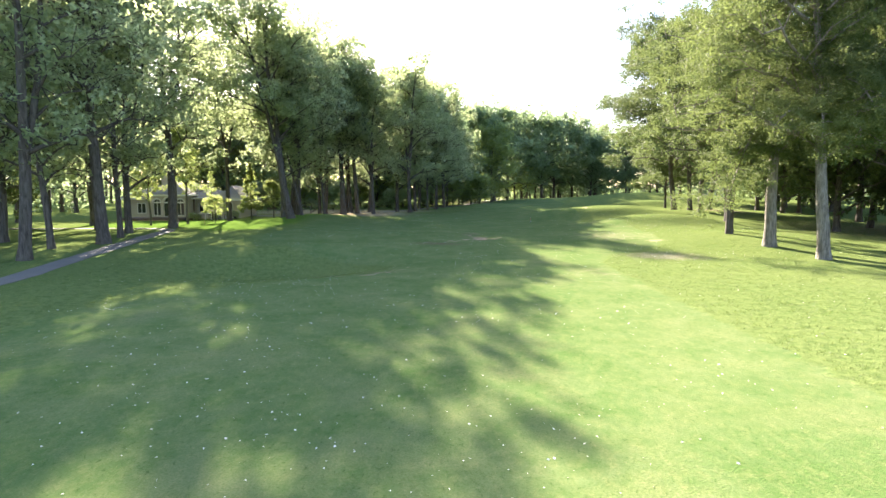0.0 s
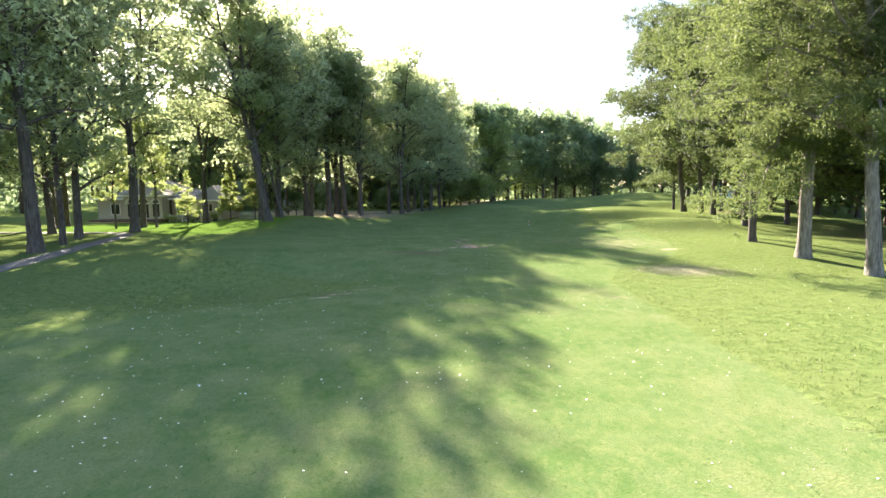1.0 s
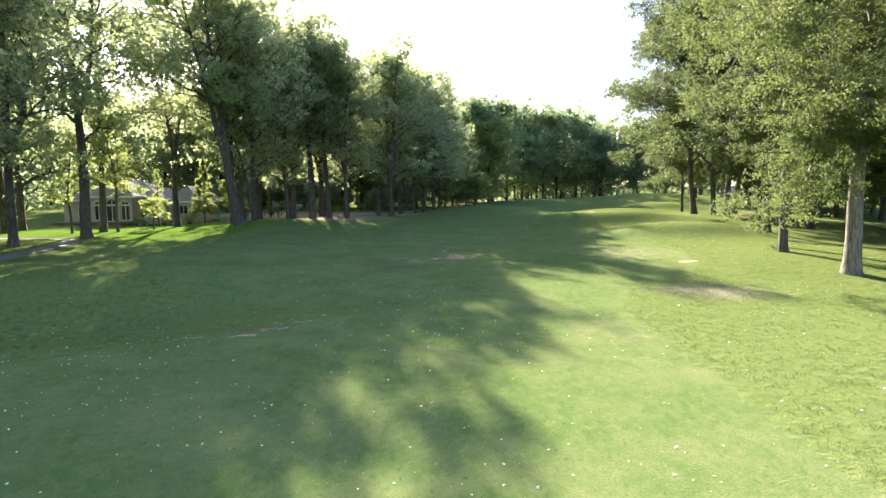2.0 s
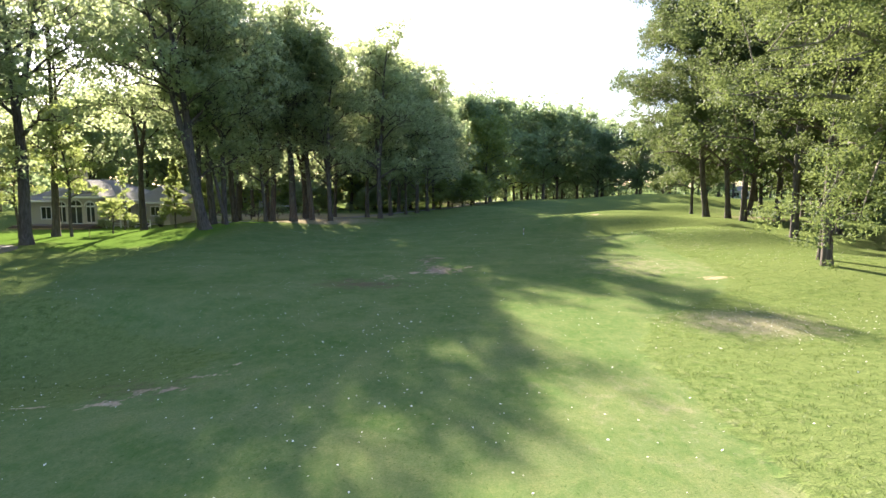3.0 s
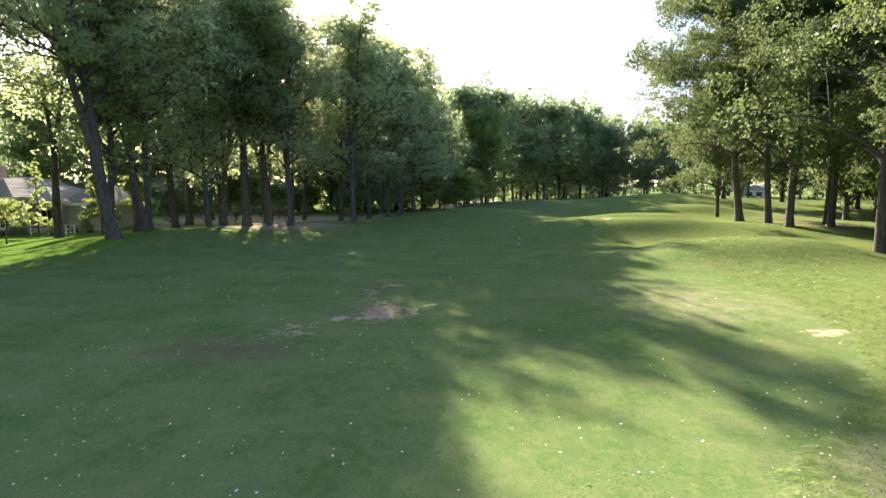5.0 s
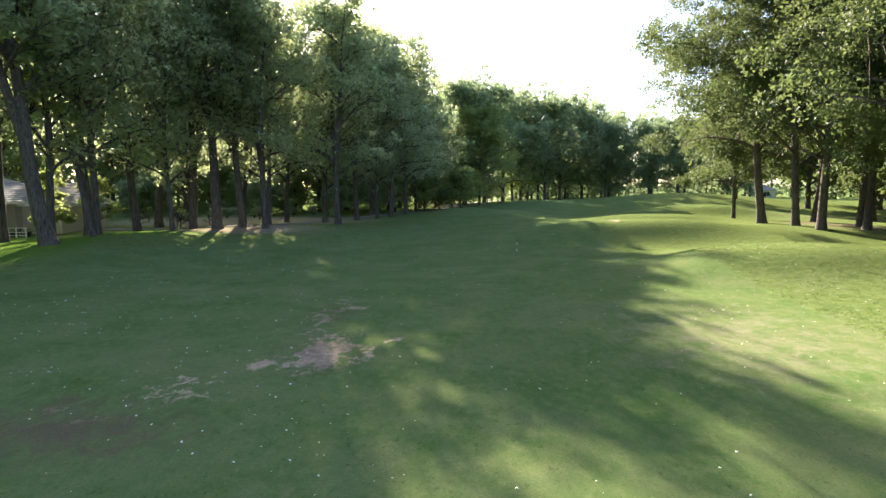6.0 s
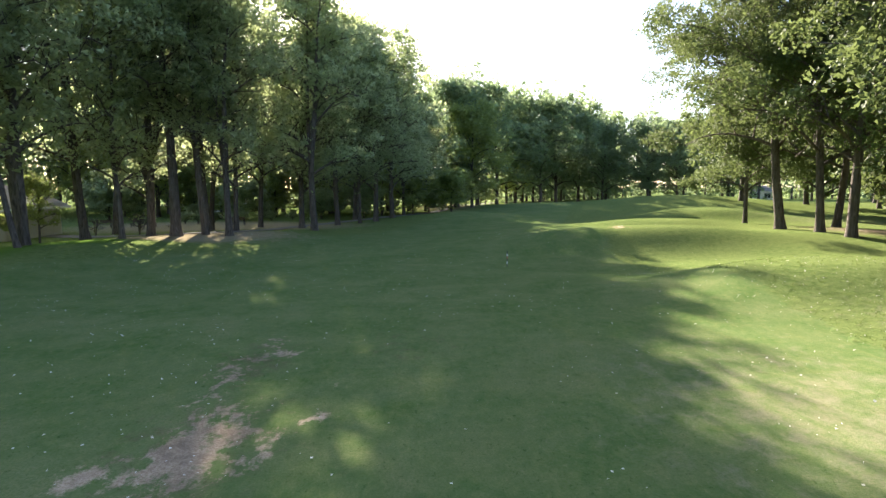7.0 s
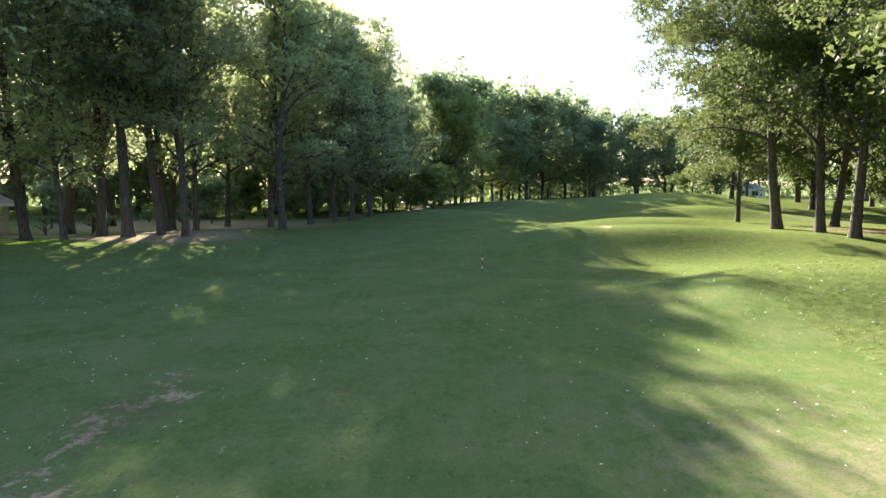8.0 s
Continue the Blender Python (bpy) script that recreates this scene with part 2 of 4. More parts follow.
def height(x, y):
    """Height of the ground at x, y (numbers or arrays)."""
    z = 0.05 * np.sin(x * 0.21 + 0.7) * np.cos(y * 0.17) + 0.04 * np.sin(x * 0.09 - y * 0.11)
    z = z + hill(x, y, -17.5, 76, 4.2, 9, 0.95, 8) + hill(x, y, -9, 92, 6, 4, 0.45, -40)     # bank under the left trees
    z = z + hill(x, y, -38, 88, 11, 11, -0.4) + hill(x, y, -11, 50, 6, 6, 0.45) + hill(x, y, -27, 52, 6, 9, 0.35)
    z = z + hill(x, y, -10.5, 39.2, 4.8, 2.0, 0.65, 16) + mound(x, y, -10.2, 33.2, 5.2, 3.2, -1.0, 14)
    z = z + hill(x, y, -17.2, 28, 1.5, 13, 0.3, -3)     # low lip before the cart path
    z = z + mound(x, y, 24.2, 64.4, 7.2, 4.6, 1.35, 12) + hill(x, y, 17.5, 71.5, 5, 2.2, -0.3, -20)     # mounds on the right
    z = z + mound(x, y, 21.6, 83.2, 8.6, 3.7, 1.45, -10) + hill(x, y, 20.5, 76.8, 6, 2.2, -0.4, -10)
    z = z + mound(x, y, 28, 95, 7, 4.2, 0.95, 10) + mound(x, y, 38, 108.5, 8.5, 5, 1.5, 12) + hill(x, y, 20, 98, 6, 4, 0.45)
    z = z + hill(x, y, 27, 48, 6, 6, 0.6) + hill(x, y, 38, 87, 8, 9, 0.95)
    z = z + hill(x, y, 9.5, 121, 5, 6, 1.0) + hill(x, y, 46, 136, 13, 13, 2.3, 20) + hill(x, y, 80, 150, 30, 25, 1.6)
    z = z + hill(x, y, 26, 160, 9, 12, 0.9)
    return z


def ground_z(x, y):
    return float(height(np.float64(x), np.float64(y)))


RIGHT_EDGE = ([-60, 0, 34, 38, 40, 42.5, 46, 52, 61, 72, 90, 110, 140, 200], [10, 9.7, 9.5, 11.2, 13.4, 15.9, 17.7, 18.7, 19.3, 19, 19, 22, 30, 44])
LEFT_EDGE = ([-60, 20, 25.5, 28.3, 31, 34, 36, 40, 48, 70, 84, 100, 125, 160, 200], [-16, -14, -11, -8, -3.6, -2.8, -6, -14, -16, -15, -7, 2, 9, 16, 26])


def patch(x, y, cx, cy, sx, sy):
    """1 in the middle of a patch, 0 at its rim, below outside."""
    return 1 - np.sqrt(((x - cx) / sx) ** 2 + ((y - cy) / sy) ** 2)


def axis(lo, hi, step, far):
    mid = list(np.arange(lo, hi + 1e-6, step))
    out, d, p = [], step, hi
    while p < far:
        d *= 1.22
        p += d
        out.append(p)
    down, d, p = [], step, lo
    while p > -far:
        d *= 1.22
        p -= d
        down.append(p)
    return np.array(down[::-1] + mid + out)


gx, gy = axis(-42, 52, 0.5, 2500), axis(0, 128, 0.5, 2500)
GX, GY = np.meshgrid(gx, gy)
GZ = height(GX, GY)
nx, ny = len(gx), len(gy)
me = bpy.data.meshes.new("ground")
idx = np.arange(nx * ny).reshape(ny, nx)
quads = np.stack([idx[:-1, :-1], idx[:-1, 1:], idx[1:, 1:], idx[1:, :-1]], -1).reshape(-1, 4)
me.vertices.add(nx * ny)
me.vertices.foreach_set("co", np.stack([GX, GY, GZ], -1).astype(np.float32).ravel())
me.loops.add(quads.size)
me.loops.foreach_set("vertex_index", quads.astype(np.int32).ravel())
me.polygons.add(len(quads))
me.polygons.foreach_set("loop_start", np.arange(len(quads), dtype=np.int32) * 4)
me.polygons.foreach_set("use_smooth", np.ones(len(quads), dtype=bool))
me.materials.append(TURF)
me.update(calc_edges=True)
mown = np.minimum(np.interp(GY, *RIGHT_EDGE) - GX, 0.3 * (GX - np.interp(GY, *LEFT_EDGE)))
bare = np.maximum.reduce([patch(GX, GY, 3.25, 49.9, 1.1, 2.6), patch(GX, GY, 4.35, 49.7, 0.4, 1.1), patch(GX, GY, 1.9, 48.6, 0.6, 0.7), patch(GX, GY, 0.7, 47.3, 1.1, 0.4),
                          patch(GX, GY, 4.8, 52.8, 0.4, 0.3), patch(GX, GY, 17.3, 46.3, 1.2, 0.6), patch(GX, GY, -2.4, 32.1, 0.8, 0.35), patch(GX, GY, -3.3, 30.9, 0.9, 0.4), patch(GX, GY, -2.2, 33.1, 0.5, 0.3), patch(GX, GY, -4.0, 29.9, 0.8, 0.3), patch(GX, GY, -5.6, 29.9, 0.9, 0.22), patch(GX, GY, 0.9, 46.4, 1.2, 0.5) * 0.75, patch(GX, GY, -0.6, 45.2, 1.6, 0.4) * 0.6, patch(GX, GY, 2.4, 53.8, 0.6, 2.2) * 0.7, patch(GX, GY, 2.7, 56.4, 0.55, 1.5) * 0.5, patch(GX, GY, 2.2, 54.0, 0.6, 1.3) * 0.55, patch(GX, GY, 2.4, 52.0, 0.5, 1.0) * 0.5,
                          patch(GX, GY, 5.0, 51.0, 0.5, 0.45), patch(GX, GY, 2.3, 48.5, 0.5, 0.5), patch(GX, GY, 3.2, 49.4, 0.9, 1.4) * 1.5, patch(GX, GY, 3.1, 55.4, 0.9, 0.6) * 0.9, patch(GX, GY, 20.5, 83, 1.0, 1.2)])
mud = np.maximum.reduce([patch(GX, GY, -0.3, 44.6, 4.0, 2.6), patch(GX, GY, 3.2, 49.8, 2.4, 4.0) * 0.8, patch(GX, GY, 2.6, 54.6, 1.6, 4.0) * 0.8, patch(GX, GY, -3.6, 31.2, 2.6, 2.0) * 0.7, patch(GX, GY, 6.5, 56, 3, 5) * 0.4])
# weak patch at (15, 51) paints the sunlit fairway's warm tone; the rest is dry ground
dry = np.maximum.reduce([patch(GX, GY, 14.5, 37.5, 4.5, 3.4), patch(GX, GY, 15, 51, 8, 9) * 0.55, patch(GX, GY, 8, 30, 6, 9) * 0.35, patch(GX, GY, 21, 58, 5, 5) * 0.35, patch(GX, GY, 52, 106, 20, 14) * 0.45])
litter = np.maximum.reduce([patch(GX, GY, -42, 34, 14, 16), patch(GX, GY, -19, 108, 24, 14) * 1.5, patch(GX, GY, -13.5, 89, 13, 7) * 1.4, patch(GX, GY, 8, 170, 12, 40),
                            patch(GX, GY, 48, 52, 20, 32) * 0.8, patch(GX, GY, 41, 86, 7, 9)])
lawn = np.maximum(patch(GX, GY, -33, 75, 14, 14), np.maximum(patch(GX, GY, -22.5, 69, 7, 13), patch(GX, GY, -21, 80, 6, 6)))
for nm, values in (("mown", mown), ("bare", bare), ("dry", dry), ("mud", mud), ("litter", litter), ("lawn", lawn)):
    me.attributes.new(nm, "FLOAT", "POINT").data.foreach_set("value", np.clip(values, -3, 3).astype(np.float32).ravel())
tagged(new("ground", me), "mown green golf fairway with rough and bare patches", "ground", kind="structure")


def path_strip(name, pts, width, material, label):
    """A paved strip with a small thickness that follows the ground."""
    pts = [Vector((*p, 0)) for p in pts]
    line = []
    for i in range(len(pts) - 1):
        a, b, c, d = pts[max(i - 1, 0)], pts[i], pts[i + 1], pts[min(i + 2, len(pts) - 1)]
        for k in range(14):
            t = k / 14
            line.append(0.5 * ((2 * b) + (c - a) * t + (2 * a - 5 * b + 4 * c - d) * t * t + (3 * b - a - 3 * c + d) * t ** 3))
    line.append(pts[-1])
    verts, faces = [], []
    for i, p in enumerate(line):
        d = (line[min(i + 1, len(line) - 1)] - line[max(i - 1, 0)]).normalized()
        s = Vector((d.y, -d.x, 0))
        for u, dz in ((-1, -0.15), (-1, 0.03), (-0.5, 0.045), (0, 0.05), (0.5, 0.045), (1, 0.03), (1, -0.15)):
            q = p + s * (u * width / 2 + 0.12 * noise.noise(p * 0.5 + Vector((u * 3, 0, 0))))
            verts.append((q.x, q.y, ground_z(q.x, q.y) + dz))
    for i in range(len(line) - 1):
        for k in range(6):
            faces.append((i * 7 + k, i * 7 + k + 1, i * 7 + 8 + k, i * 7 + 7 + k))
    return tagged(new(name, mesh_of(name, verts, faces, material)), label, "path", kind="structure")


path_strip("cart_path", [(-20, -20), (-20.5, 20), (-22.6, 34), (-25.6, 50), (-28, 58.5), (-33, 62), (-44, 63), (-62, 62)],
           1.35, ASPHALT, "pale worn concrete cart path beside the trees")
path_strip("cart_path", [(-36, 99), (-26, 95.5), (-19, 94), (-14.6, 93.2), (-11.6, 92.4), (-9.6, 95.6), (-10.5, 103), (-8, 111), (-4, 120), (1, 133), (6.5, 146), (11, 176), (22, 205)],
           1.9, ASPHALT, "pale worn concrete cart path beside the trees")

# ---- trees ----


def leaf_faces(centres, radii, count, size, rng, flat=0.8, corners=4, sprig=0.5):
    """Loose pointed leaves gathered in sprigs, the sprigs in clumps; each leaf has four or three corners."""
    centres, radii = np.array(centres, float), np.array(radii, float)
    many = np.clip(np.round((radii / sprig) ** 2 * 1.6), 3, 16).astype(int)
    host = np.repeat(np.arange(len(centres)), many)
    n = len(host)
    d = rng.normal(size=(n, 3)) + np.array([0, 0, 0.35])
    d /= np.linalg.norm(d, axis=1)[:, None]
    mid = centres[host] + d * (radii[host] * (0.45 + 0.6 * rng.random(n) ** 0.7))[:, None] * np.array([1, 1, flat])
    wide = np.minimum(radii[host] * 0.45, sprig) * rng.uniform(0.7, 1.3, n)
    w = wide ** 2
    pick = rng.choice(n, count, p=w / w.sum())
    e = rng.normal(size=(count, 3))
    pos = mid[pick] + e * (wide[pick] * 0.62)[:, None] * np.array([1, 1, 0.7])
    nrm = rng.normal(size=(count, 3)) * 0.7 + d[pick] * 0.6 + np.array([0, 0, 0.4])
    nrm /= np.linalg.norm(nrm, axis=1)[:, None]
    u = np.cross(nrm, rng.normal(size=(count, 3)))
    u /= np.linalg.norm(u, axis=1)[:, None]
    v = np.cross(nrm, u)
    s = size * (0.6 + 0.8 * rng.random(count))[:, None]
    bend = nrm * s * 0.18
    if corners == 3:
        return np.stack([pos - u * s * 0.5 - v * s * 0.3, pos - u * s * 0.35 + v * s * 0.4 + bend, pos + u * s * 0.62], 1)
    return np.stack([pos - u * s * 0.55, pos - v * s * 0.36 + bend, pos + u * s * 0.6, pos + v * s * 0.36 + bend], 1)


def make_tree(name, seed, tall, spread, clear, thick, leaves, leaf, leaf_mat, bark=None, lean=(0, 0), limbs=12, droop=0.25, fork=1, label="", puff=1.0, detail=True, kind="tree", corners=4, boughs=(), rise=26, inner=0.0, split=0.0, bend=0.035, sprig=0.5, ease=0.0, tufts=9):
    """One tree at the origin: trunk (or stems), limbs with their branches, and a crown of leaves."""
    rnd, rng = random.Random(seed), np.random.default_rng(seed)
    bark = bark or BARK
    root = tagged(new(name), label, kind)
    stems = []
    for s in range(fork):
        turn = rnd.uniform(0, 6.28) + s * 3.1
        off = 0 if fork == 1 else thick * 0.9
        spreadaway = 0 if fork == 1 else 0.07
        pts, radii = [], []
        for i in range(13):
            h = i / 12
            z = tall * 0.86 * h
            wob = bend * tall * h * (math.sin(h * 4.2 + turn) + 0.35 * math.sin(h * 9.5 + 2.3 * turn))
            tip = ease * (1 - math.exp(-z / ease)) if ease else z * (1 - 0.25 * h)
            pts.append((math.cos(turn) * (off + spreadaway * z) + lean[0] * tip + wob * math.cos(turn + 1),
                        math.sin(turn) * (off + spreadaway * z) + lean[1] * tip + wob * math.sin(turn + 1), z - 0.25 * (i == 0)))
            flare = 1 + 0.5 * math.exp(-z / (1.1 * thick + 0.01))
            radii.append(thick * flare * (1 - h) ** 0.75 * (1 if fork == 1 else 0.8) + 0.025)
        extra = [Vector(pts[0]).lerp(Vector(pts[1]), k) for k in (0.25, 0.55)]
        er = [radii[0] * 0.82, radii[0] * 0.68]
        pts, radii = [pts[0], *extra, *pts[1:]], [radii[0], *er, *radii[1:]]
        stems.append((pts, radii))
    if split:       # a second leader that leaves the trunk part of the way up
        pts, radii = stems[0]
        i0, turn, out = int(split * 12) + 2, rnd.uniform(0, 6.28), rnd.uniform(0.2, 0.3)
        base, top = Vector(pts[i0]), tall * 0.84
        side, line, thin = Vector((math.cos(turn), math.sin(turn), 0)), [], []
        for i in range(15):
            h = i / 14
            rise_z = (top - base.z) * h
            line.append(tuple(base + side * (out * rise_z * (1 - 0.35 * h)) + Vector((0.02 * rise_z * math.sin(5 * h), 0.03 * rise_z * math.sin(4 * h + 1), rise_z))))
            thin.append(radii[i0] * 0.72 * (1 - h) ** 0.8 + 0.025)
        stems.append((line, thin))
    stem_count = len(stems)
    wood = [tube(p, r, 12 if detail else 7, 0.07, seed + i) for i, (p, r) in enumerate(stems)]
    centres, sizes = [], []
    for k in range(limbs + len(boughs)):
        pts, radii = stems[k % stem_count]
        s = (clear / (tall * 0.86)) + (1 - clear / (tall * 0.86)) * ((k + rnd.uniform(0, 0.7)) / limbs)
        s = min(s, 0.97)
        f = s * 12 + 2
        if split and k % stem_count:
            f = 14 * min(0.95, (k + 0.5) / limbs)
        i = min(int(f), len(pts) - 2)
        p0 = Vector(pts[i]).lerp(Vector(pts[i + 1]), f - i)
        r0 = radii[i] * 0.44
        az = k * 2.4 + rnd.uniform(-0.5, 0.5)
        hh = (p0.z - clear) / max(tall - clear, 1)
        prof = 0.66 + 0.42 * math.sin(min(1, hh * 1.15 + 0.2) * math.pi)
        reach = spread * prof * rnd.uniform(0.75, 1.1)
        el = radians(rnd.uniform(rise, rise + 28) + 14 * hh)
        way = Vector((math.cos(az) * math.cos(el), math.sin(az) * math.cos(el), math.sin(el)))
        lp, lr = [], []
        for j in range(7):
            t = j / 6
            q = p0 + way * reach * t + Vector((0, 0, -droop * reach * t * t)) + Vector((rnd.uniform(-1, 1), rnd.uniform(-1, 1), rnd.uniform(-1, 1))) * 0.05 * reach * t
            if k >= limbs:      # a long bough that hangs down to a given tip
                start = Vector(pts[7]).lerp(Vector(pts[8]), 0.3) if k % 2 else Vector(pts[6])
                tip = Vector(boughs[k - limbs])
                q = start.lerp(tip, t) + Vector((0, 0, 1.6 * math.sin(t * math.pi)))
                reach, way, r0 = (tip - start).length * 0.42, (tip - start).normalized(), 0.13
            lp.append(q)
            lr.append(max(0.02, r0 * (1 - t) ** 0.8 + 0.015))
        if not detail:
            centres.append(tuple(lp[1]))
            sizes.append(spread * 0.13 * puff)
        if inner:
            for j in (0, 2, 3):
                centres.append(tuple(lp[j] + Vector((0, 0, -0.3))))
                sizes.append(spread * inner)
        tubes = [tube(lp, lr, 7 if detail else 4, 0.05, seed + k)]
        for b in range(tufts):
            t = 0.25 + 0.75 * b / (tufts - 1)
            j = min(int(t * 6), 5)
            a = lp[j].lerp(lp[j + 1], t * 6 - j)
            turn = Vector((rnd.uniform(-1, 1), rnd.uniform(-1, 1), rnd.uniform(-0.35, 0.7)))
            ln = reach * rnd.uniform(0.22, 0.42)
            e = a + (way * 0.5 + turn).normalized() * ln
            mid = (a + e) / 2 + Vector((0, 0, 0.12 * ln))
            if detail:
                tubes.append(tube([a, mid, e], [lr[j] * 0.5, lr[j] * 0.33 + 0.008, 0.012], 5, 0, 0))
            tips = ((e, rnd.uniform(0.1, 0.17) * puff), (mid, rnd.uniform(0.07, 0.12) * puff))
            for c, rr in tips[:2 - (detail and (b % 2 or tufts < 7))]:
                centres.append(tuple(c))
                sizes.append(spread * rr)
        if detail:
            put("limb", mesh_of("limb", *joined(tubes), bark, True), root)
        else:
            wood += tubes
    put("trunk", mesh_of("trunk", *joined(wood), bark, True), root)
    for pts, radii in stems:
        for k in range(10):
            c = Vector(pts[-1]) + Vector((rnd.uniform(-1, 1) * spread * 0.38, rnd.uniform(-1, 1) * spread * 0.38, rnd.uniform(-0.1, 0.09) * tall))
            centres.append(tuple(c))
            sizes.append(spread * rnd.uniform(0.14, 0.26) * puff)
    put("crown", mesh_quads("crown", leaf_faces(centres, sizes, leaves, leaf, rng, 0.8, corners, sprig), leaf_mat), root)
    return root


def at(x, y, turn=0.0, scale=1.0, sink=0.08):
    return pose(x, y, ground_z(x, y) - sink, 0, 0, turn) @ Matrix.Scale(scale, 4)


def plant(proto, spots, used=False, label="", group=""):
    """Sets the first spot with the tree itself and copies for the others."""
    out = []
    for k, (x, y, turn, scale) in enumerate(spots):
        if k == 0 and not used:
            proto.matrix_basis = at(x, y, turn, scale)
            ob = proto
        else:
            m = at(x, y, turn, scale)
            ob = copy_thing(proto, pose(*m.translation, 0, 0, turn))
            ob.scale = (scale, scale, scale)
        out.append(tagged(ob, label, "", group))
    return out


# great trees on the right of the fairway
near_a = make_tree("tree", 11, 25, 10.2, 6.2, 0.38, 270000, 0.1, LEAF_SUN, BARK_PALE, (-0.03, 0), 26, 0.38, corners=3, sprig=0.36, tufts=5, puff=1.15, inner=0.075, boughs=((-5.3, -0.6, 3.2), (-3.9, -1.4, 3.6), (-2.8, 1.0, 4.0)))
near_b = make_tree("tree", 12, 25, 10.0, 6.0, 0.34, 210000, 0.105, LEAF_SUN, BARK_PALE, (-0.11, 0.02), 24, 0.38, corners=3, sprig=0.36, tufts=5, puff=1.15, inner=0.075, boughs=((-3.4, -4.2, 7.2), (-1.2, -5.0, 8.6), (-5.0, -2.2, 7.8), (0.6, -3.8, 10.5)))
near_c = make_tree("tree", 13, 18, 4.2, 6.0, 0.25, 50000, 0.13, LEAF_DARK, BARK, (-0.02, 0), 15, 0.4, corners=3)
RIGHT = "trees along the right of the fairway"
plant(near_a, [(23.5, 41.2, 0, 1)], label="tall broadleaf tree with pale bark and sunlit leaves", group=RIGHT)
plant(near_b, [(23.7, 35.5, 0, 1)], label="tall leafy tree with pale leaning trunk", group=RIGHT)
plant(near_c, [(24.0, 48.2, 0, 1), (25.2, 50.5, 100, 0.9)], label="slimmer broadleaf tree with dark trunk beside the pale ones", group=RIGHT)
mid_a = make_tree("tree", 21, 26, 11.0, 4.8, 0.3, 62000, 0.19, LEAF_DARK, BARK, (-0.07, 0), 24, 0.42, puff=1.05, corners=3, tufts=5)
wide_tree = make_tree("tree", 25, 28, 11.6, 6.0, 0.34, 190000, 0.155, LEAF_DARK, BARK, (-0.14, 0), 36, 0.4, puff=1.05, corners=3, tufts=5)
plant(wide_tree, [(35.0, 87.3, 0, 1)], label="great spreading leafy tree with dark leaning trunk", group=RIGHT)
mid_b = make_tree("tree", 22, 23, 10.5, 4.4, 0.26, 60000, 0.19, LEAF_DARK, BARK, (-0.08, 0.03), 20, 0.5, corners=3, tufts=6)
low_tree = make_tree("tree", 23, 15, 7.2, 2.8, 0.2, 56000, 0.18, LEAF_DARK, BARK, (-0.03, 0), 16, 0.6, corners=3)
plant(low_tree, [(37.9, 98.5, 0, 1)], label="spreading tree with low hanging boughs on the slope", group=RIGHT)
plant(mid_a, [(31.2, 63.2, 60, 0.95), (35.8, 80.2, 80, 1.0), (39.8, 80.8, 240, 0.95), (42, 91, 160, 1), (36, 45, 70, 0.95), (46, 62, 200, 1)], label="leafy tree with dark trunk on the mown slope", group=RIGHT)
plant(mid_b, [(35.7, 83.4, 40, 1.1), (41.5, 84, 250, 1.05), (40, 71, 30, 1), (34, 38, 30, 0.85)], label="sunlit leafy tree with slim trunk on the slope", group=RIGHT)

# tall trees along the left bank
tall_a = make_tree("tree", 31, 29, 8.4, 8.0, 0.42, 12500, 0.29, LEAF, BARK, (-0.05, 0.0), 22, 0.35, puff=0.8, corners=3, split=0.42, bend=0.05, inner=0.07)
tall_b = make_tree("tree", 32, 28, 8.2, 6.0, 0.34, 13000, 0.29, LEAF, BARK, (0.03, 0.02), 24, 0.38, puff=0.85, corners=3, split=0.3, bend=0.045, inner=0.07)
tall_c = make_tree("tree", 33, 24, 6.8, 4.0, 0.22, 9500, 0.3, LEAF, BARK, (-0.02, 0.0), 20, 0.42, corners=3, bend=0.05, inner=0.105)
full = make_tree("tree", 37, 27, 7.2, 3.6, 0.3, 17000, 0.3, LEAF, BARK, (0.02, 0.0), 30, 0.42, puff=0.95, corners=3, split=0.25, bend=0.04, inner=0.07)
lean_a = make_tree("tree", 34, 28, 8.6, 9.0, 0.44, 21000, 0.3, LEAF, BARK, (-0.3, 0.0), 22, 0.3, puff=0.8, corners=3, split=0.3, ease=8.0)
lean_b = make_tree("tree", 35, 17, 3.4, 8.5, 0.16, 6000, 0.26, LEAF, BARK, (-0.27, 0.0), 9, 0.3, corners=3)
twin = make_tree("tree", 36, 27, 8.0, 9.0, 0.3, 15500, 0.3, LEAF, BARK, (0, 0), 20, 0.3, 2, corners=3, bend=0.05)
LEFT = "trees along the left bank"
# (-43, 71) and (-25.6, 98.4) are added to shade the foreground and bank
plant(tall_a, [(-29.2, 62.3, 0, 1), (-26, 44, 50, 1), (-15.4, 89.4, 20, 1.0), (-43, 71, 160, 0.95), (-21.6, 79.8, 130, 0.89), (-25.6, 98.4, 300, 0.95)],
      label="tall dark-trunked tree with a high leafy crown", group=LEFT)
plant(tall_b, [(-25.6, 35, 0, 1), (-10.7, 88.9, 60, 0.82), (-22.0, 87.4, 180, 1.0), (-18.7, 91.5, 270, 1.0), (-33.6, 72.2, 30, 0.95), (-15.2, 95.5, 100, 0.98)],
      label="tall tree with straight furrowed trunk", group=LEFT)
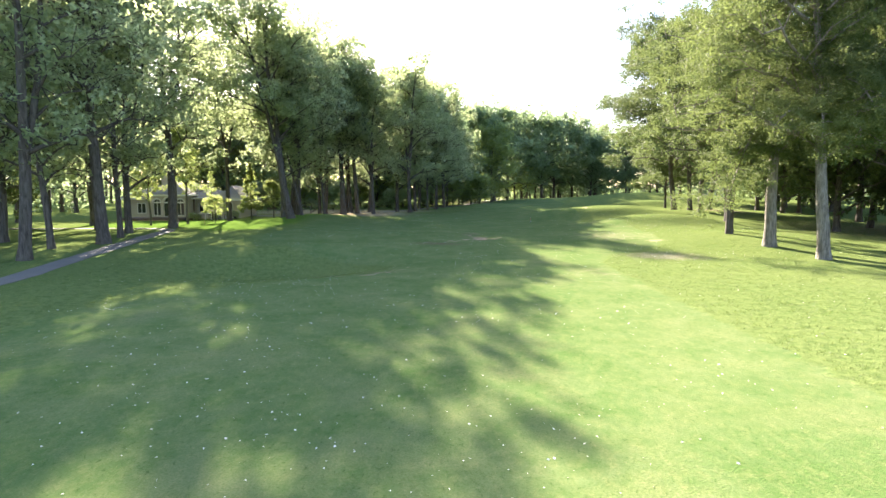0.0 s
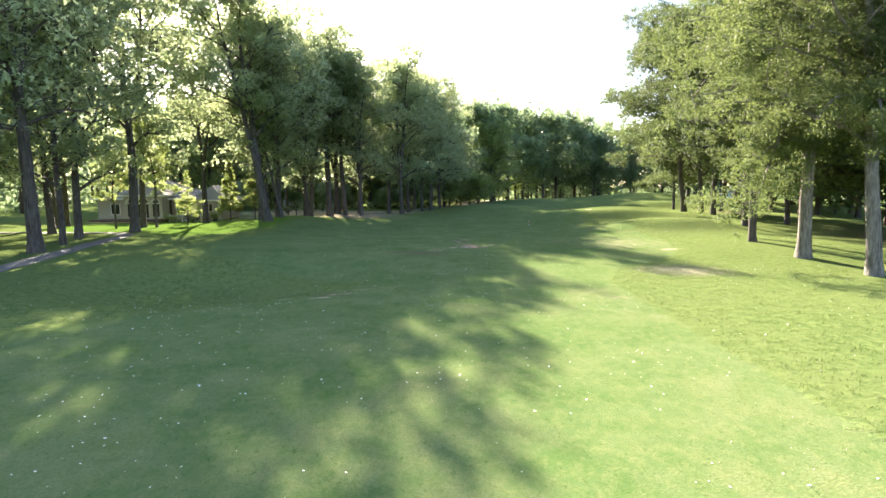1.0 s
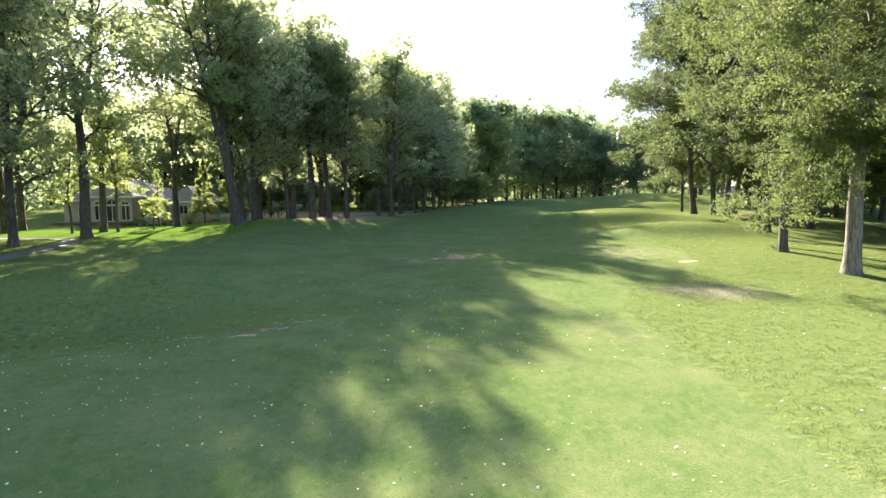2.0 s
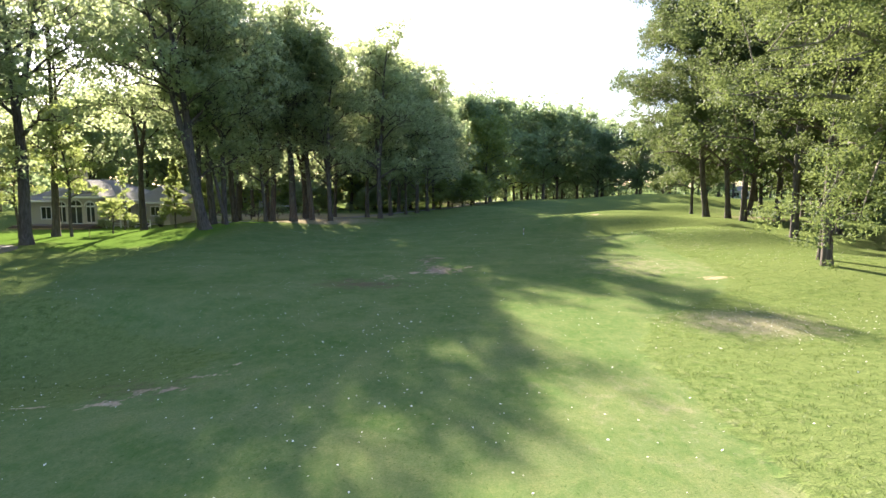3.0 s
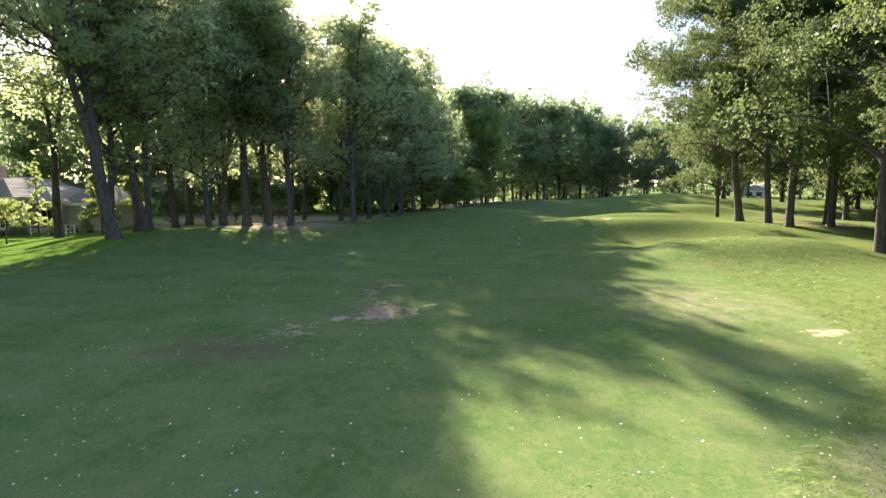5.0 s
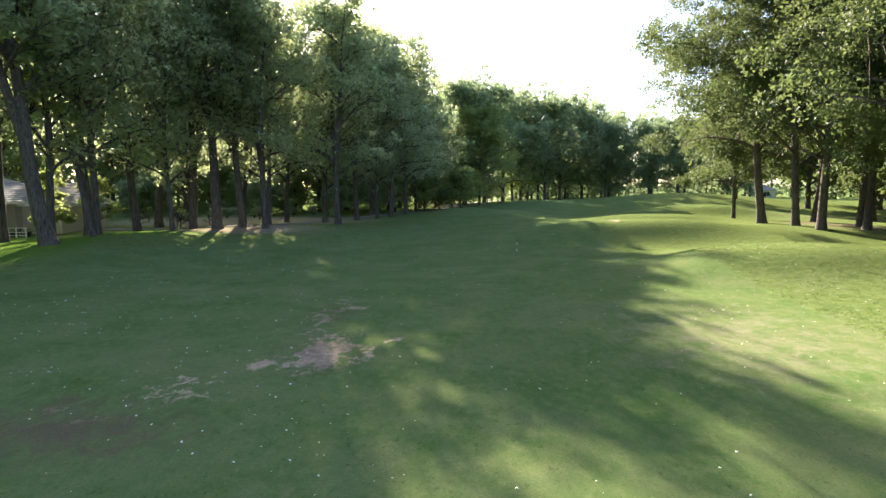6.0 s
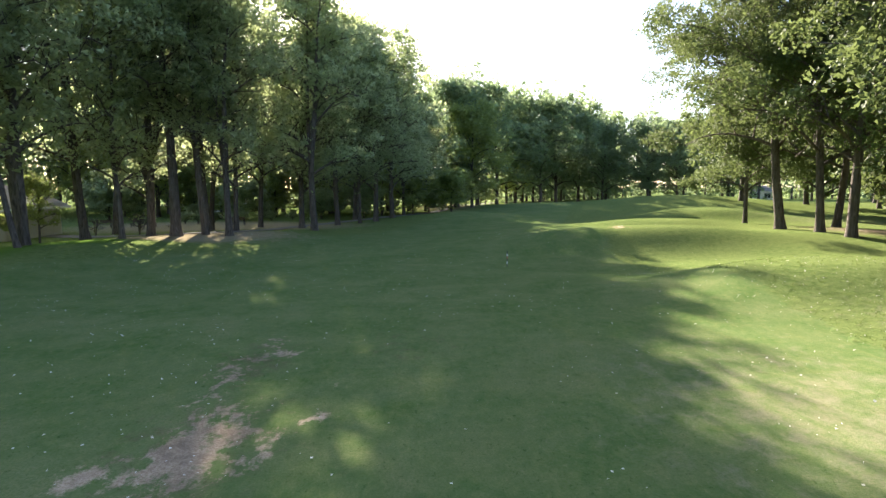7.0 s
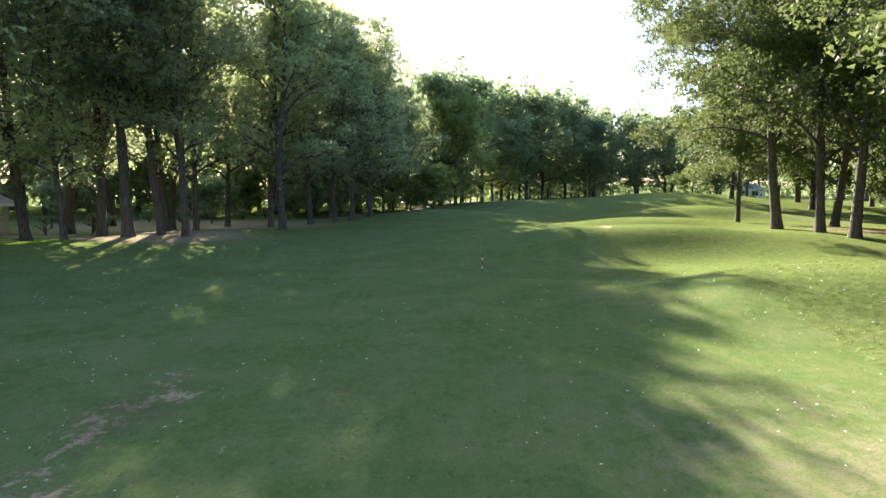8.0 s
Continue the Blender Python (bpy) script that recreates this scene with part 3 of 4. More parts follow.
# (-13.5, 106) is added to keep the sun off the bank
plant(tall_c, [(-11.8, 93.6, 210, 0.95), (-16.6, 99.8, 300, 1.1), (-26.5, 107.5, 140, 1.1), (-13.5, 106, 230, 1.12), (-17.4, 84.6, 60, 0.9),
              (-28, 41, 80, 1), (-27.5, 49, 190, 1), (-20.4, 73.6, 0, 1.1), (-19.1, 76.6, 200, 1.12), (-3, 112, 170, 0.9)],
      label="slim dark-barked tree in the row on the bank", group=LEFT)
# (-20.2, 94.6) is an added tree that shades the front of the bank
plant(full, [(-8.2, 103.8, 0, 0.97), (-5.6, 98.4, 75, 1.04), (-20.2, 94.6, 170, 0.85), (-5.2, 109, 110, 0.96), (-1.4, 115.2, 200, 0.98), (0.2, 121.5, 40, 1.0), (-5.0, 121, 300, 1.05), (1.0, 133, 150, 0.78), (4.0, 146, 250, 0.74), (-29.6, 54.2, 20, 1.0), (-36.5, 61, 130, 1.05), (-45, 76, 220, 1.1), (-36, 47, 290, 1.0)],
      label="full leafy tree with low boughs and dark stems", group=LEFT)
plant(lean_a, [(-18.6, 70.8, 0, 1)], label="tall tree leaning over, dark furrowed trunk", group=LEFT)
plant(lean_b, [(-18.2, 74.8, 0, 1)], label="thin leaning tree with a sparse crown", group=LEFT)
plant(twin, [(-30.2, 82, 0, 1), (-13.2, 90.6, 90, 0.9)], label="tall tree forked into two dark trunks", group=LEFT)

# trees farther along and behind
back_a = make_tree("tree", 41, 24, 10.0, 2.6, 0.35, 10500, 0.54, LEAF_FAR, BARK, (0, 0), 26, 0.4, puff=1.1, detail=False, corners=3, sprig=0.8, tufts=5)
back_b = make_tree("tree", 42, 21, 8.0, 1.8, 0.3, 13000, 0.45, LEAF_PALE, BARK, (0, 0), 22, 0.45, puff=1.1, detail=False, corners=3, sprig=0.7)
WOOD = "wood behind the fairway"
plant(back_a, [(10, 160, 0, 1.15), (15, 171, 90, 1.2), (20.5, 184, 200, 1.22), (-12, 142, 40, 1.1), (1, 147, 300, 0.95), (-15, 131, 70, 0.95), (-4, 138, 80, 1.1), (-52, 152, 20, 1.2), (-43, 156, 110, 1.15), (-60, 147, 200, 1.15), (-34, 151, 290, 1.15), (-70, 140, 60, 1.1), (-56, 76, 240, 1), (-50, 50, 20, 1), (-66, 104, 60, 0.95), (-40, 140, 0, 1.1), (27, 199, 40, 1.25), (32.5, 191, 80, 1.2), (39, 204, 170, 1.3), (47, 211, 260, 1.25), (50, 196, 10, 0.95), (60, 190, 90, 0.9), (70, 196, 200, 0.95), (80, 188, 300, 0.9), (90, 196, 60, 1), (66, 205, 70, 1.05), (78, 211, 150, 1), (56, 214, 230, 1.1), (88, 208, 310, 1), (112, 205, 20, 1)],
      label="leafy tree in the wood beside the fairway", group=WOOD)
plant(back_b, [(13, 155, 0, 1), (24, 193, 120, 1.15), (-12, 139, 60, 1.1), (-36, 128, 200, 1), (-3, 148, 30, 1.15), (7, 176, 260, 1.25), (-62, 124, 0, 1), (-50, 132, 50, 1), (-22, 146, 10, 1.2)],
      label="yellow-green leafy tree in the wood", group=WOOD)
# leaf colour carries the wood's shade; some trees are added to block sun
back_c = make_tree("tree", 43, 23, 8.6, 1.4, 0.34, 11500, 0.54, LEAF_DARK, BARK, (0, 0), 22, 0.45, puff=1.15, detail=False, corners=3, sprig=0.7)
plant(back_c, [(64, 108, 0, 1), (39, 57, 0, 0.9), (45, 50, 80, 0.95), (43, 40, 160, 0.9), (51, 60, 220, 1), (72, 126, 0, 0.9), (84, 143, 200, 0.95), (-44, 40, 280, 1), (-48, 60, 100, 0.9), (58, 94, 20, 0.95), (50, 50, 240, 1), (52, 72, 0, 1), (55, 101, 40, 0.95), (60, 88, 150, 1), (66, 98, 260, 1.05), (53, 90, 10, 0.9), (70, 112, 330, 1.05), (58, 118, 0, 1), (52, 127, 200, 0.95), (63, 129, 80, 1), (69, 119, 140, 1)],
      label="dense wood tree with shade put into its deep green leaves", group=WOOD)

# shrubs that close the view under the crowns
bush = make_tree("shrub", 51, 6.0, 3.4, 0.5, 0.12, 4800, 0.31, LEAF_PALE, BARK, (0, 0), 16, 0.5, puff=1.25, detail=False, kind="shrub", corners=3)
bush_b = make_tree("shrub", 52, 4.2, 3.2, 0.4, 0.1, 6000, 0.27, LEAF, BARK, (0, 0), 15, 0.5, puff=1.25, detail=False, kind="shrub", corners=3)
rs = random.Random(8)
spots_a = [(-30 + 5.6 * k + rs.uniform(-1.5, 1.5), 126 + 1.6 * k + rs.uniform(-3, 3), rs.uniform(0, 360), rs.uniform(0.9, 1.4)) for k in range(8)]
spots_b = [(4 + 2.3 * k + rs.uniform(-1, 1), 140 + 7.5 * k + rs.uniform(-2, 2), rs.uniform(0, 360), rs.uniform(0.9, 1.4)) for k in range(8)]
spots_b += [(-27 + 7.5 * k + rs.uniform(-1, 1), 123 + 2.5 * k + rs.uniform(-2, 2), rs.uniform(0, 360), rs.uniform(0.4, 0.6)) for k in range(3)]
spots_b += [(-64 + 4.6 * k + rs.uniform(-1.6, 1.6), 127 + 7 * math.sin(k * 1.9) + rs.uniform(-3, 3), rs.uniform(0, 360), rs.uniform(0.9, 1.5)) for k in range(14)]
plant(bush, spots_a, label="tall leafy shrub with yellow-green leaves", group="shrubs under the wood")
plant(bush_b, spots_b, label="rounded dark green shrub under the trees", group="shrubs under the wood")

# small garden trees beside the house
slim = make_tree("tree", 61, 13, 3.0, 3.5, 0.13, 13000, 0.15, LEAF_PALE, BARK, (-0.05, 0), 15, 0.4, puff=1.1, corners=3)
plant(slim, [(-31.7, 71.6, 0, 1), (-35.5, 70, 140, 0.8)], label="slender garden tree with light yellow-green leaves")
round_tree = make_tree("tree", 62, 7.2, 2.7, 1.6, 0.09, 10000, 0.15, LEAF_PALE, BARK, (0, 0), 16, 0.35, puff=1.1, corners=3)
plant(round_tree, [(-25.5, 87, 0, 0.8)], label="young garden tree with rounded pale green crown")
dogwood = make_tree("tree", 63, 3.4, 1.7, 1.2, 0.05, 3200, 0.13, LEAF_PALE, BARK, (0, 0), 10, 0.3, puff=1.1, corners=3)
plant(dogwood, [(-29.4, 74.4, 0, 1)], label="small young tree with flat airy crown on the lawn")


def cone_tree(seed, tall, spread, tiers, leaves, label):
    """A small narrow conifer with tiers of short sprays."""
    rng, rnd = np.random.default_rng(seed), random.Random(seed)
    root = tagged(new("conifer"), label, "tree")
    put("trunk", mesh_of("trunk", *tube([(0, 0, -0.2), (0.03, 0, tall * 0.5), (0, 0.02, tall)], [0.1, 0.06, 0.015], 8, 0.05, seed), BARK, True), root)
    centres, sizes = [], []
    for k in range(tiers):
        h = rnd.uniform(0.16, 1.0)
        w = spread * (1.02 - h) * rnd.uniform(0.55, 1.0)
        a = rnd.uniform(0, 6.28)
        centres.append((math.cos(a) * w, math.sin(a) * w, tall * h - 0.1 * w))
        sizes.append(0.2 + 0.2 * (1 - h))
    put("crown", mesh_quads("crown", leaf_faces(centres, sizes, leaves, 0.14, rng, 0.6), LEAF_PALE), root)
    return root


plant(cone_tree(64, 7.2, 1.9, 60, 3200, "sparse young golden-tipped conifer beside the house"), [(-33.6, 84.0, 0, 1)], label="sparse young golden-tipped conifer beside the house")
plant(cone_tree(65, 8.4, 2.0, 150, 15000, "pyramidal young tree with pale gold-green leaves"), [(-28.4, 85.5, 0, 1)], label="pyramidal young tree with pale gold-green leaves")


def far_wood():
    """The distant belt of trees: uneven crowns of loose leaves, and their stems."""
    rnd, rng = random.Random(5), np.random.default_rng(5)
    spots = []
    for k in range(74):
        t = k / 73
        a = Vector((26, 204, 0)).lerp(Vector((72, 262, 0)), min(1, t * 2)) if t < 0.5 else Vector((72, 262, 0)).lerp(Vector((200, 235, 0)), t * 2 - 1)
        spots.append((a.x + rnd.uniform(-6, 6), a.y + rnd.uniform(-4, 16), rnd.uniform(22, 30)))
    for k in range(40):
        spots.append((rnd.uniform(-150, -45), rnd.uniform(142, 200), rnd.uniform(20, 28)))
    for k in range(26):
        spots.append((rnd.uniform(-60, 4), rnd.uniform(156, 200), rnd.uniform(21, 27)))
    for k in range(16):
        spots.append((rnd.uniform(84, 160), rnd.uniform(135, 190), rnd.uniform(18, 24)))
    for k in range(36):
        spots.append((rnd.uniform(72, 150), rnd.uniform(10, 130), rnd.uniform(18, 25)))
    for k in range(36):
        spots.append((rnd.uniform(-130, -70), rnd.uniform(-10, 130), rnd.uniform(18, 25)))
    centres, sizes, stems = [], [], []
    for x, y, tall in spots:
        z = ground_z(x, y)
        stems.append(tube([(x, y, z - 0.3), (x + 0.3, y, z + tall * 0.4), (x, y + 0.3, z + tall * 0.8)], [0.4, 0.28, 0.1], 6, 0.1, 1))
        for k in range(26):
            h = rnd.uniform(0.03, 0.95)
            w = tall * 0.3 * math.sin(min(1, h * 0.85 + 0.2) * math.pi) ** 0.6
            centres.append((x + rnd.uniform(-1, 1) * w, y + rnd.uniform(-1, 1) * w, z + tall * h))
            sizes.append(tall * rnd.uniform(0.06, 0.13))
    ob = new("far_woods", mesh_quads("far_woods", leaf_faces(centres, sizes, 180000, 0.95, rng, 0.8, 3, 1.0), LEAF_FAR))
    tagged(ob, "distant belt of green broadleaf trees", "woods", kind="stuff")
    tagged(new("far_stems", mesh_of("far_stems", *joined(stems), BARK, True)), "dark stems of the distant trees", "woods", kind="stuff")


far_wood()

# ---- house on the left, behind the trees ----


def arch_wall(bm, x0, x1, z0, z1, holes, y0, y1):
    """A wall from x0 to x1 with arched holes (centre, half width, sill, spring), from y0 back to y1."""
    def slab(poly):
        a = [bm.verts.new((x, y0, z)) for x, z in poly]
        b = [bm.verts.new((x, y1, z)) for x, z in poly]
        bm.faces.new(a)
        bm.faces.new(b[::-1])
        for i in range(len(a)):
            j = (i + 1) % len(a)
            bm.faces.new((a[j], a[i], b[i], b[j]))
    left = x0
    for c, w, sill, spring in holes:
        slab([(left, z0), (c - w, z0), (c - w, z1), (left, z1)])
        if sill > z0 + 0.01:
            slab([(c - w, z0), (c + w, z0), (c + w, sill), (c - w, sill)])
        arc = [(c - w * math.cos(math.pi * k / 12), spring + w * math.sin(math.pi * k / 12)) for k in range(13)]
        for p, q in zip(arc, arc[1:]):
            slab([p, q, (q[0], z1), (p[0], z1)])
        left = c + w
    slab([(left, z0), (x1, z0), (x1, z1), (left, z1)])


def arch_window(house, c, w, sill, spring, y):
    """Arched window: frame with mullions, and its panes."""
    win = put("window", None, house)
    bm = bmesh.new()
    arc = [(c - w * math.cos(math.pi * k / 12), spring + w * math.sin(math.pi * k / 12)) for k in range(13)]
    ring = [(c - w, sill)] + arc + [(c + w, sill)]
    for p, q in zip(ring, ring[1:] + ring[:1]):
        d = Vector((q[0] - p[0], q[1] - p[1]))
        n = Vector((-d.y, d.x)).normalized() * 0.045
        vs = [bm.verts.new((a, yy, b)) for yy in (y - 0.04, y + 0.04) for a, b in ((p[0] + n.x, p[1] + n.y), (q[0] + n.x, q[1] + n.y), (q[0] - n.x, q[1] - n.y), (p[0] - n.x, p[1] - n.y))]
        for f in ((0, 1, 2, 3), (7, 6, 5, 4), (0, 4, 5, 1), (1, 5, 6, 2), (2, 6, 7, 3), (3, 7, 4, 0)):
            bm.faces.new([vs[i] for i in f])
    box(bm, c - w, c + w, y - 0.035, y + 0.035, spring - 0.09, spring + 0.09)
    box(bm, c - 0.04, c + 0.04, y - 0.035, y + 0.035, sill, spring)
    box(bm, c - 0.03, c + 0.03, y - 0.03, y + 0.03, spring, spring + w)
    part("frame", bm, WHITE, win)
    for a, b in ((c - w + 0.02, c - 0.03), (c + 0.03, c + w - 0.02)):
        box_part("pane", (a, b, y - 0.006, y + 0.006, sill, spring), GLASS, win, "dark glass pane")
    bm = bmesh.new()
    bm.faces.new([bm.verts.new((a, y, b)) for a, b in arc])
    part("pane", bm, GLASS, win, "arched dark glass pane")


def square_window(house, x0, x1, z0, z1, y):
    win = put("window", None, house)
    bm = bmesh.new()
    for d in ((x0 - 0.09, x1 + 0.09, z0 - 0.09, z0), (x0 - 0.09, x1 + 0.09, z1, z1 + 0.09), (x0 - 0.09, x0, z0, z1), (x1, x1 + 0.09, z0, z1), ((x0 + x1) / 2 - 0.03, (x0 + x1) / 2 + 0.03, z0, z1)):
        box(bm, d[0], d[1], y - 0.07, y + 0.02, d[2], d[3])
    part("frame", bm, WHITE, win, "white window frame")
    m = (x0 + x1) / 2
    for a, b in ((x0, m - 0.03), (m + 0.03, x1)):
        box_part("pane", (a, b, y - 0.035, y - 0.01, z0, z1), GLASS, win, "dark glass pane")


def hip_roof(house, x0, x1, y0, y1, z0, rise, name="roof"):
    """A hipped roof laid in overlapping courses, with a fascia."""
    bm = bmesh.new()
    half = min(x1 - x0, y1 - y0) / 2
    n, last = 14, None
    for k in range(n):
        a, b = half * k / n, half * (k + 1) / n
        za, zb = z0 + rise * k / n + 0.045, z0 + rise * (k + 1) / n
        lo = [(x0 + a, y0 + a), (x1 - a, y0 + a), (x1 - a, y1 - a), (x0 + a, y1 - a)]
        hi = [(x0 + b, y0 + b), (x1 - b, y0 + b), (x1 - b, y1 - b), (x0 + b, y1 - b)]
        vl, vh = [bm.verts.new((*p, za)) for p in lo], [bm.verts.new((*p, zb)) for p in hi]
        vd = last or [bm.verts.new((*p, za - 0.06)) for p in lo]
        last = vh
        for i in range(4):
            j = (i + 1) % 4
            bm.faces.new((vl[i], vl[j], vh[j], vh[i]))
            bm.faces.new((vd[i], vd[j], vl[j], vl[i]))
    roof = part(name, bm, ROOF, house, "grey shingled hipped roof")
    bm = bmesh.new()
    for d in ((x0, x1, y0 - 0.03, y0), (x0, x1, y1, y1 + 0.03), (x0 - 0.03, x0, y0, y1), (x1, x1 + 0.03, y0, y1)):
        box(bm, *d, z0 - 0.2, z0 + 0.02)
    part("fascia", bm, WHITE, roof, "white fascia board")


def big_house():
    hx, hy = -41.8, 88.0
    house = tagged(new("house"), "cream house with grey hipped roofs and arched windows", "house")
    house.matrix_basis = pose(hx, hy, ground_z(hx, hy) - 0.05) @ Matrix.Scale(1.1, 4)
    holes = [(-1.62, 0.5, 0.6, 2.4), (0.0, 0.7, 0.46, 2.4), (1.62, 0.5, 0.6, 2.4)]
    bm = bmesh.new()
    arch_wall(bm, -2.5, 2.5, 0, 3.5, holes, 0, 0.25)
    box(bm, 2.25, 2.5, 0.25, 4, 0, 3.5)
    box(bm, -2.5, -2.25, 0.25, 4, 0, 3.5)
    part("bay_wall", bm, STUCCO, house, "cream stucco bay wall")
    for c, w, sill, spring in holes:
        arch_window(house, c, w, sill, spring, 0.14)
        arc = [(c - (w + 0.09) * math.cos(math.pi * k / 12), -0.01, spring + (w + 0.09) * math.sin(math.pi * k / 12)) for k in range(13)]
        put("arch_trim", mesh_of("arch_trim", *tube(arc, [0.07] * 13, 6), WHITE), house, "white arch moulding")
    hip_roof(house, -3.1, 3.1, -0.6, 8.0, 3.5, 1.75)
    # long recessed body with its porch
    bm = bmesh.new()
    box(bm, -7.4, -2.5, 2.5, 12, 0, 3.0)
    box(bm, -2.25, 2.25, 3.8, 12, 0, 3.0)
    box(bm, 2.5, 5.0, 3.2, 12, 0, 2.9)
    part("wall", bm, STUCCO, house)
    hip_roof(house, -7.9, 5.6, 1.6, 12.5, 3.02, 2.4)
    for x in (3.5, -5):
        square_window(house, x - 0.55, x + 0.55, 0.9, 2.2, 3.2 if x > 0 else 2.5)
    for x in (2.62, 4.9):
        box_part("porch_post", (x, x + 0.2, 1.75, 1.95, 0, 2.98), TIMBER, house, "dark timber porch post")
    # wing
    bm = bmesh.new()
    box(bm, 5.0, 8.6, 4.0, 11.0, 0, 2.75)
    part("wing_wall", bm, STUCCO, house)
    hip_roof(house, 4.4, 9.2, 3.4, 11.6, 2.78, 1.9)
    square_window(house, 6.4, 7.4, 1.2, 2.2, 4.0)
    bm = bmesh.new()
    box(bm, -2.5, -1.1, 3.5, 4.4, 3.0, 6.3)
    box(bm, -2.6, -1.0, 3.4, 4.5, 6.3, 6.5)
    part("chimney", bm, STUCCO, house, "cream chimney stack", 0.03)
    # deck with broad steps
    deck = tagged(new("deck"), "low timber deck with broad steps before the house", "deck")
    deck.location = (hx, hy, ground_z(hx, hy - 2) - 0.05)
    for j in range(11):
        box_part("plank", (-6.0, 3.6, -0.28 - j * 0.25, -0.04 - j * 0.25, 0.42, 0.46), TIMBER, deck)
    for k in range(2):
        for j in range(2):
            box_part("plank", (-6.0, 3.3 - 0.3 * k, -3.03 - 0.44 * k - 0.22 * j, -2.82 - 0.44 * k - 0.22 * j, 0.27 - 0.15 * k, 0.31 - 0.15 * k), OCHRE if k else TIMBER, deck)
    for k in range(3):
        box_part("riser", (-6.0, 3.55 - 0.3 * k, -2.8 - 0.44 * k, -2.76 - 0.44 * k, -0.1, 0.418 - 0.15 * k), TIMBER, deck)
    box_part("frame", (-6.0, 3.55, -2.74, -0.02, -0.1, 0.418), TIMBER, deck)
    # railing of the side terrace
    rail = tagged(new("railing"), "pale wooden terrace railing with turned-square posts", "railing")
    rail.location = (hx, hy, ground_z(hx + 6, hy) - 0.03)
    for k in range(7):
        box_part("post", (3.9 + k * 0.9, 4.0 + k * 0.9, -0.55, -0.45, 0, 1.0), WHITE, rail)
    for z in (0.25, 0.55, 0.95):
        box_part("rail", (3.85, 9.45, -0.53, -0.47, z, z + 0.07), WHITE, rail)
    table = tagged(new("garden_table"), "dark garden table on the terrace", "table")
    table.location = (hx + 6.5, hy + 1.2, ground_z(hx + 6.5, hy + 1.2))
    box_part("tabletop", (-0.9, 0.9, -0.5, 0.5, 0.7, 0.75), TIMBER, table, bevel=0.01)
    for x in (-0.8, 0.8):
        for y in (-0.4, 0.4):
            box_part("leg", (x - 0.04, x + 0.04, y - 0.04, y + 0.04, 0, 0.7), TIMBER, table)


big_house()


def far_house(x, y, turn):
    house = tagged(new("house"), "distant white house with dark windows", "house")
    house.matrix_basis = pose(x, y, ground_z(x, y) - 0.05, 0, 0, turn)
    box_part("wall", (-4, 4, 0, 7, 0, 3.0), WHITE, house)
    hip_roof(house, -4.5, 4.5, -0.5, 7.5, 3.02, 1.8)
    for k in range(2):
        square_window(house, -2.6 + 3 * k, -0.9 + 3 * k, 1.0, 2.4, 0)


far_house(108, 223, -28)
far_house(-34, 146, 8)

# low clipped shrubs and pots near the terrace and the path
low = make_tree("shrub", 71, 1.1, 0.8, 0.15, 0.03, 1100, 0.1, LEAF, BARK, (0, 0), 12, 0.4, puff=1.5, detail=False, kind="shrub")
plant(low, [(-37.2, 85.6, 0, 1), (-36.1, 85.2, 60, 0.8), (-34.0, 86.5, 20, 0.9), (-31.8, 88.6, 130, 1.1), (-24.8, 112, 0, 1.3), (-23.3, 112.2, 40, 1.2), (-21.4, 112.5, 80, 1.3), (-20.0, 113.6, 10, 1.2),
            (-18.8, 116, 200, 1.2), (-20.6, 118.7, 250, 1.4), (-16, 118.5, 90, 1.2), (-13.5, 120, 160, 1.3), (-26.5, 106.5, 20, 1.1), (-9.5, 115, 220, 1.1), (62, 96, 20, 1.8)], label="low rounded dark green shrub", group="low shrubs")


# leafless crooked shrubs on the littered ground behind the bank
twiggy = make_tree("shrub", 77, 2.1, 1.3, 0.25, 0.035, 90, 0.1, LEAF_PALE, BARK, (0.1, 0), 8, 0.3, 3, kind="shrub")
plant(twiggy, [(-22, 95.8, 0, 1), (-24.5, 100.5, 90, 1), (-20.2, 99.2, 200, 0.8), (-27.2, 97.4, 300, 0.9)], label="small crooked shrub with nearly bare twigs", group="bare shrubs")


def bench(x, y, turn):
    """A park bench of slats on two iron ends."""
    root = tagged(new("bench"), "dark slatted park bench on the leaf-strewn ground", "bench", "benches by the path")
    root.matrix_basis = pose(x, y, ground_z(x, y), 0, 0, turn)
    for k in range(4):
        box_part("seat_slat", (-0.85, 0.85, -0.22 + k * 0.115, -0.12 + k * 0.115, 0.43, 0.465), TIMBER, root)
    for k in range(3):
        box_part("back_slat", (-0.85, 0.85, 0.25 + k * 0.03, 0.285 + k * 0.03, 0.56 + k * 0.13, 0.66 + k * 0.13), TIMBER, root)
    for x0 in (-0.72, 0.66):
        box_part("leg", (x0, x0 + 0.06, -0.22, -0.16, -0.03, 0.43), DARK, root)
        box_part("leg", (x0, x0 + 0.06, 0.2, 0.26, -0.03, 0.43), DARK, root)
        bm = bmesh.new()
        vs = [bm.verts.new((a, b, c)) for a in (x0, x0 + 0.06) for b, c in ((0.22, 0.42), (0.28, 0.42), (0.4, 0.95), (0.34, 0.95))]
        for f in ((0, 1, 2, 3), (7, 6, 5, 4), (0, 4, 5, 1), (1, 5, 6, 2), (2, 6, 7, 3), (3, 7, 4, 0)):
            bm.faces.new([vs[i] for i in f])
        part("back_support", bm, DARK, root)


for spot in ((-31.4, 106, 20), (-28.2, 107.2, -10), (-17.6, 110.5, 35)):
    bench(*spot)


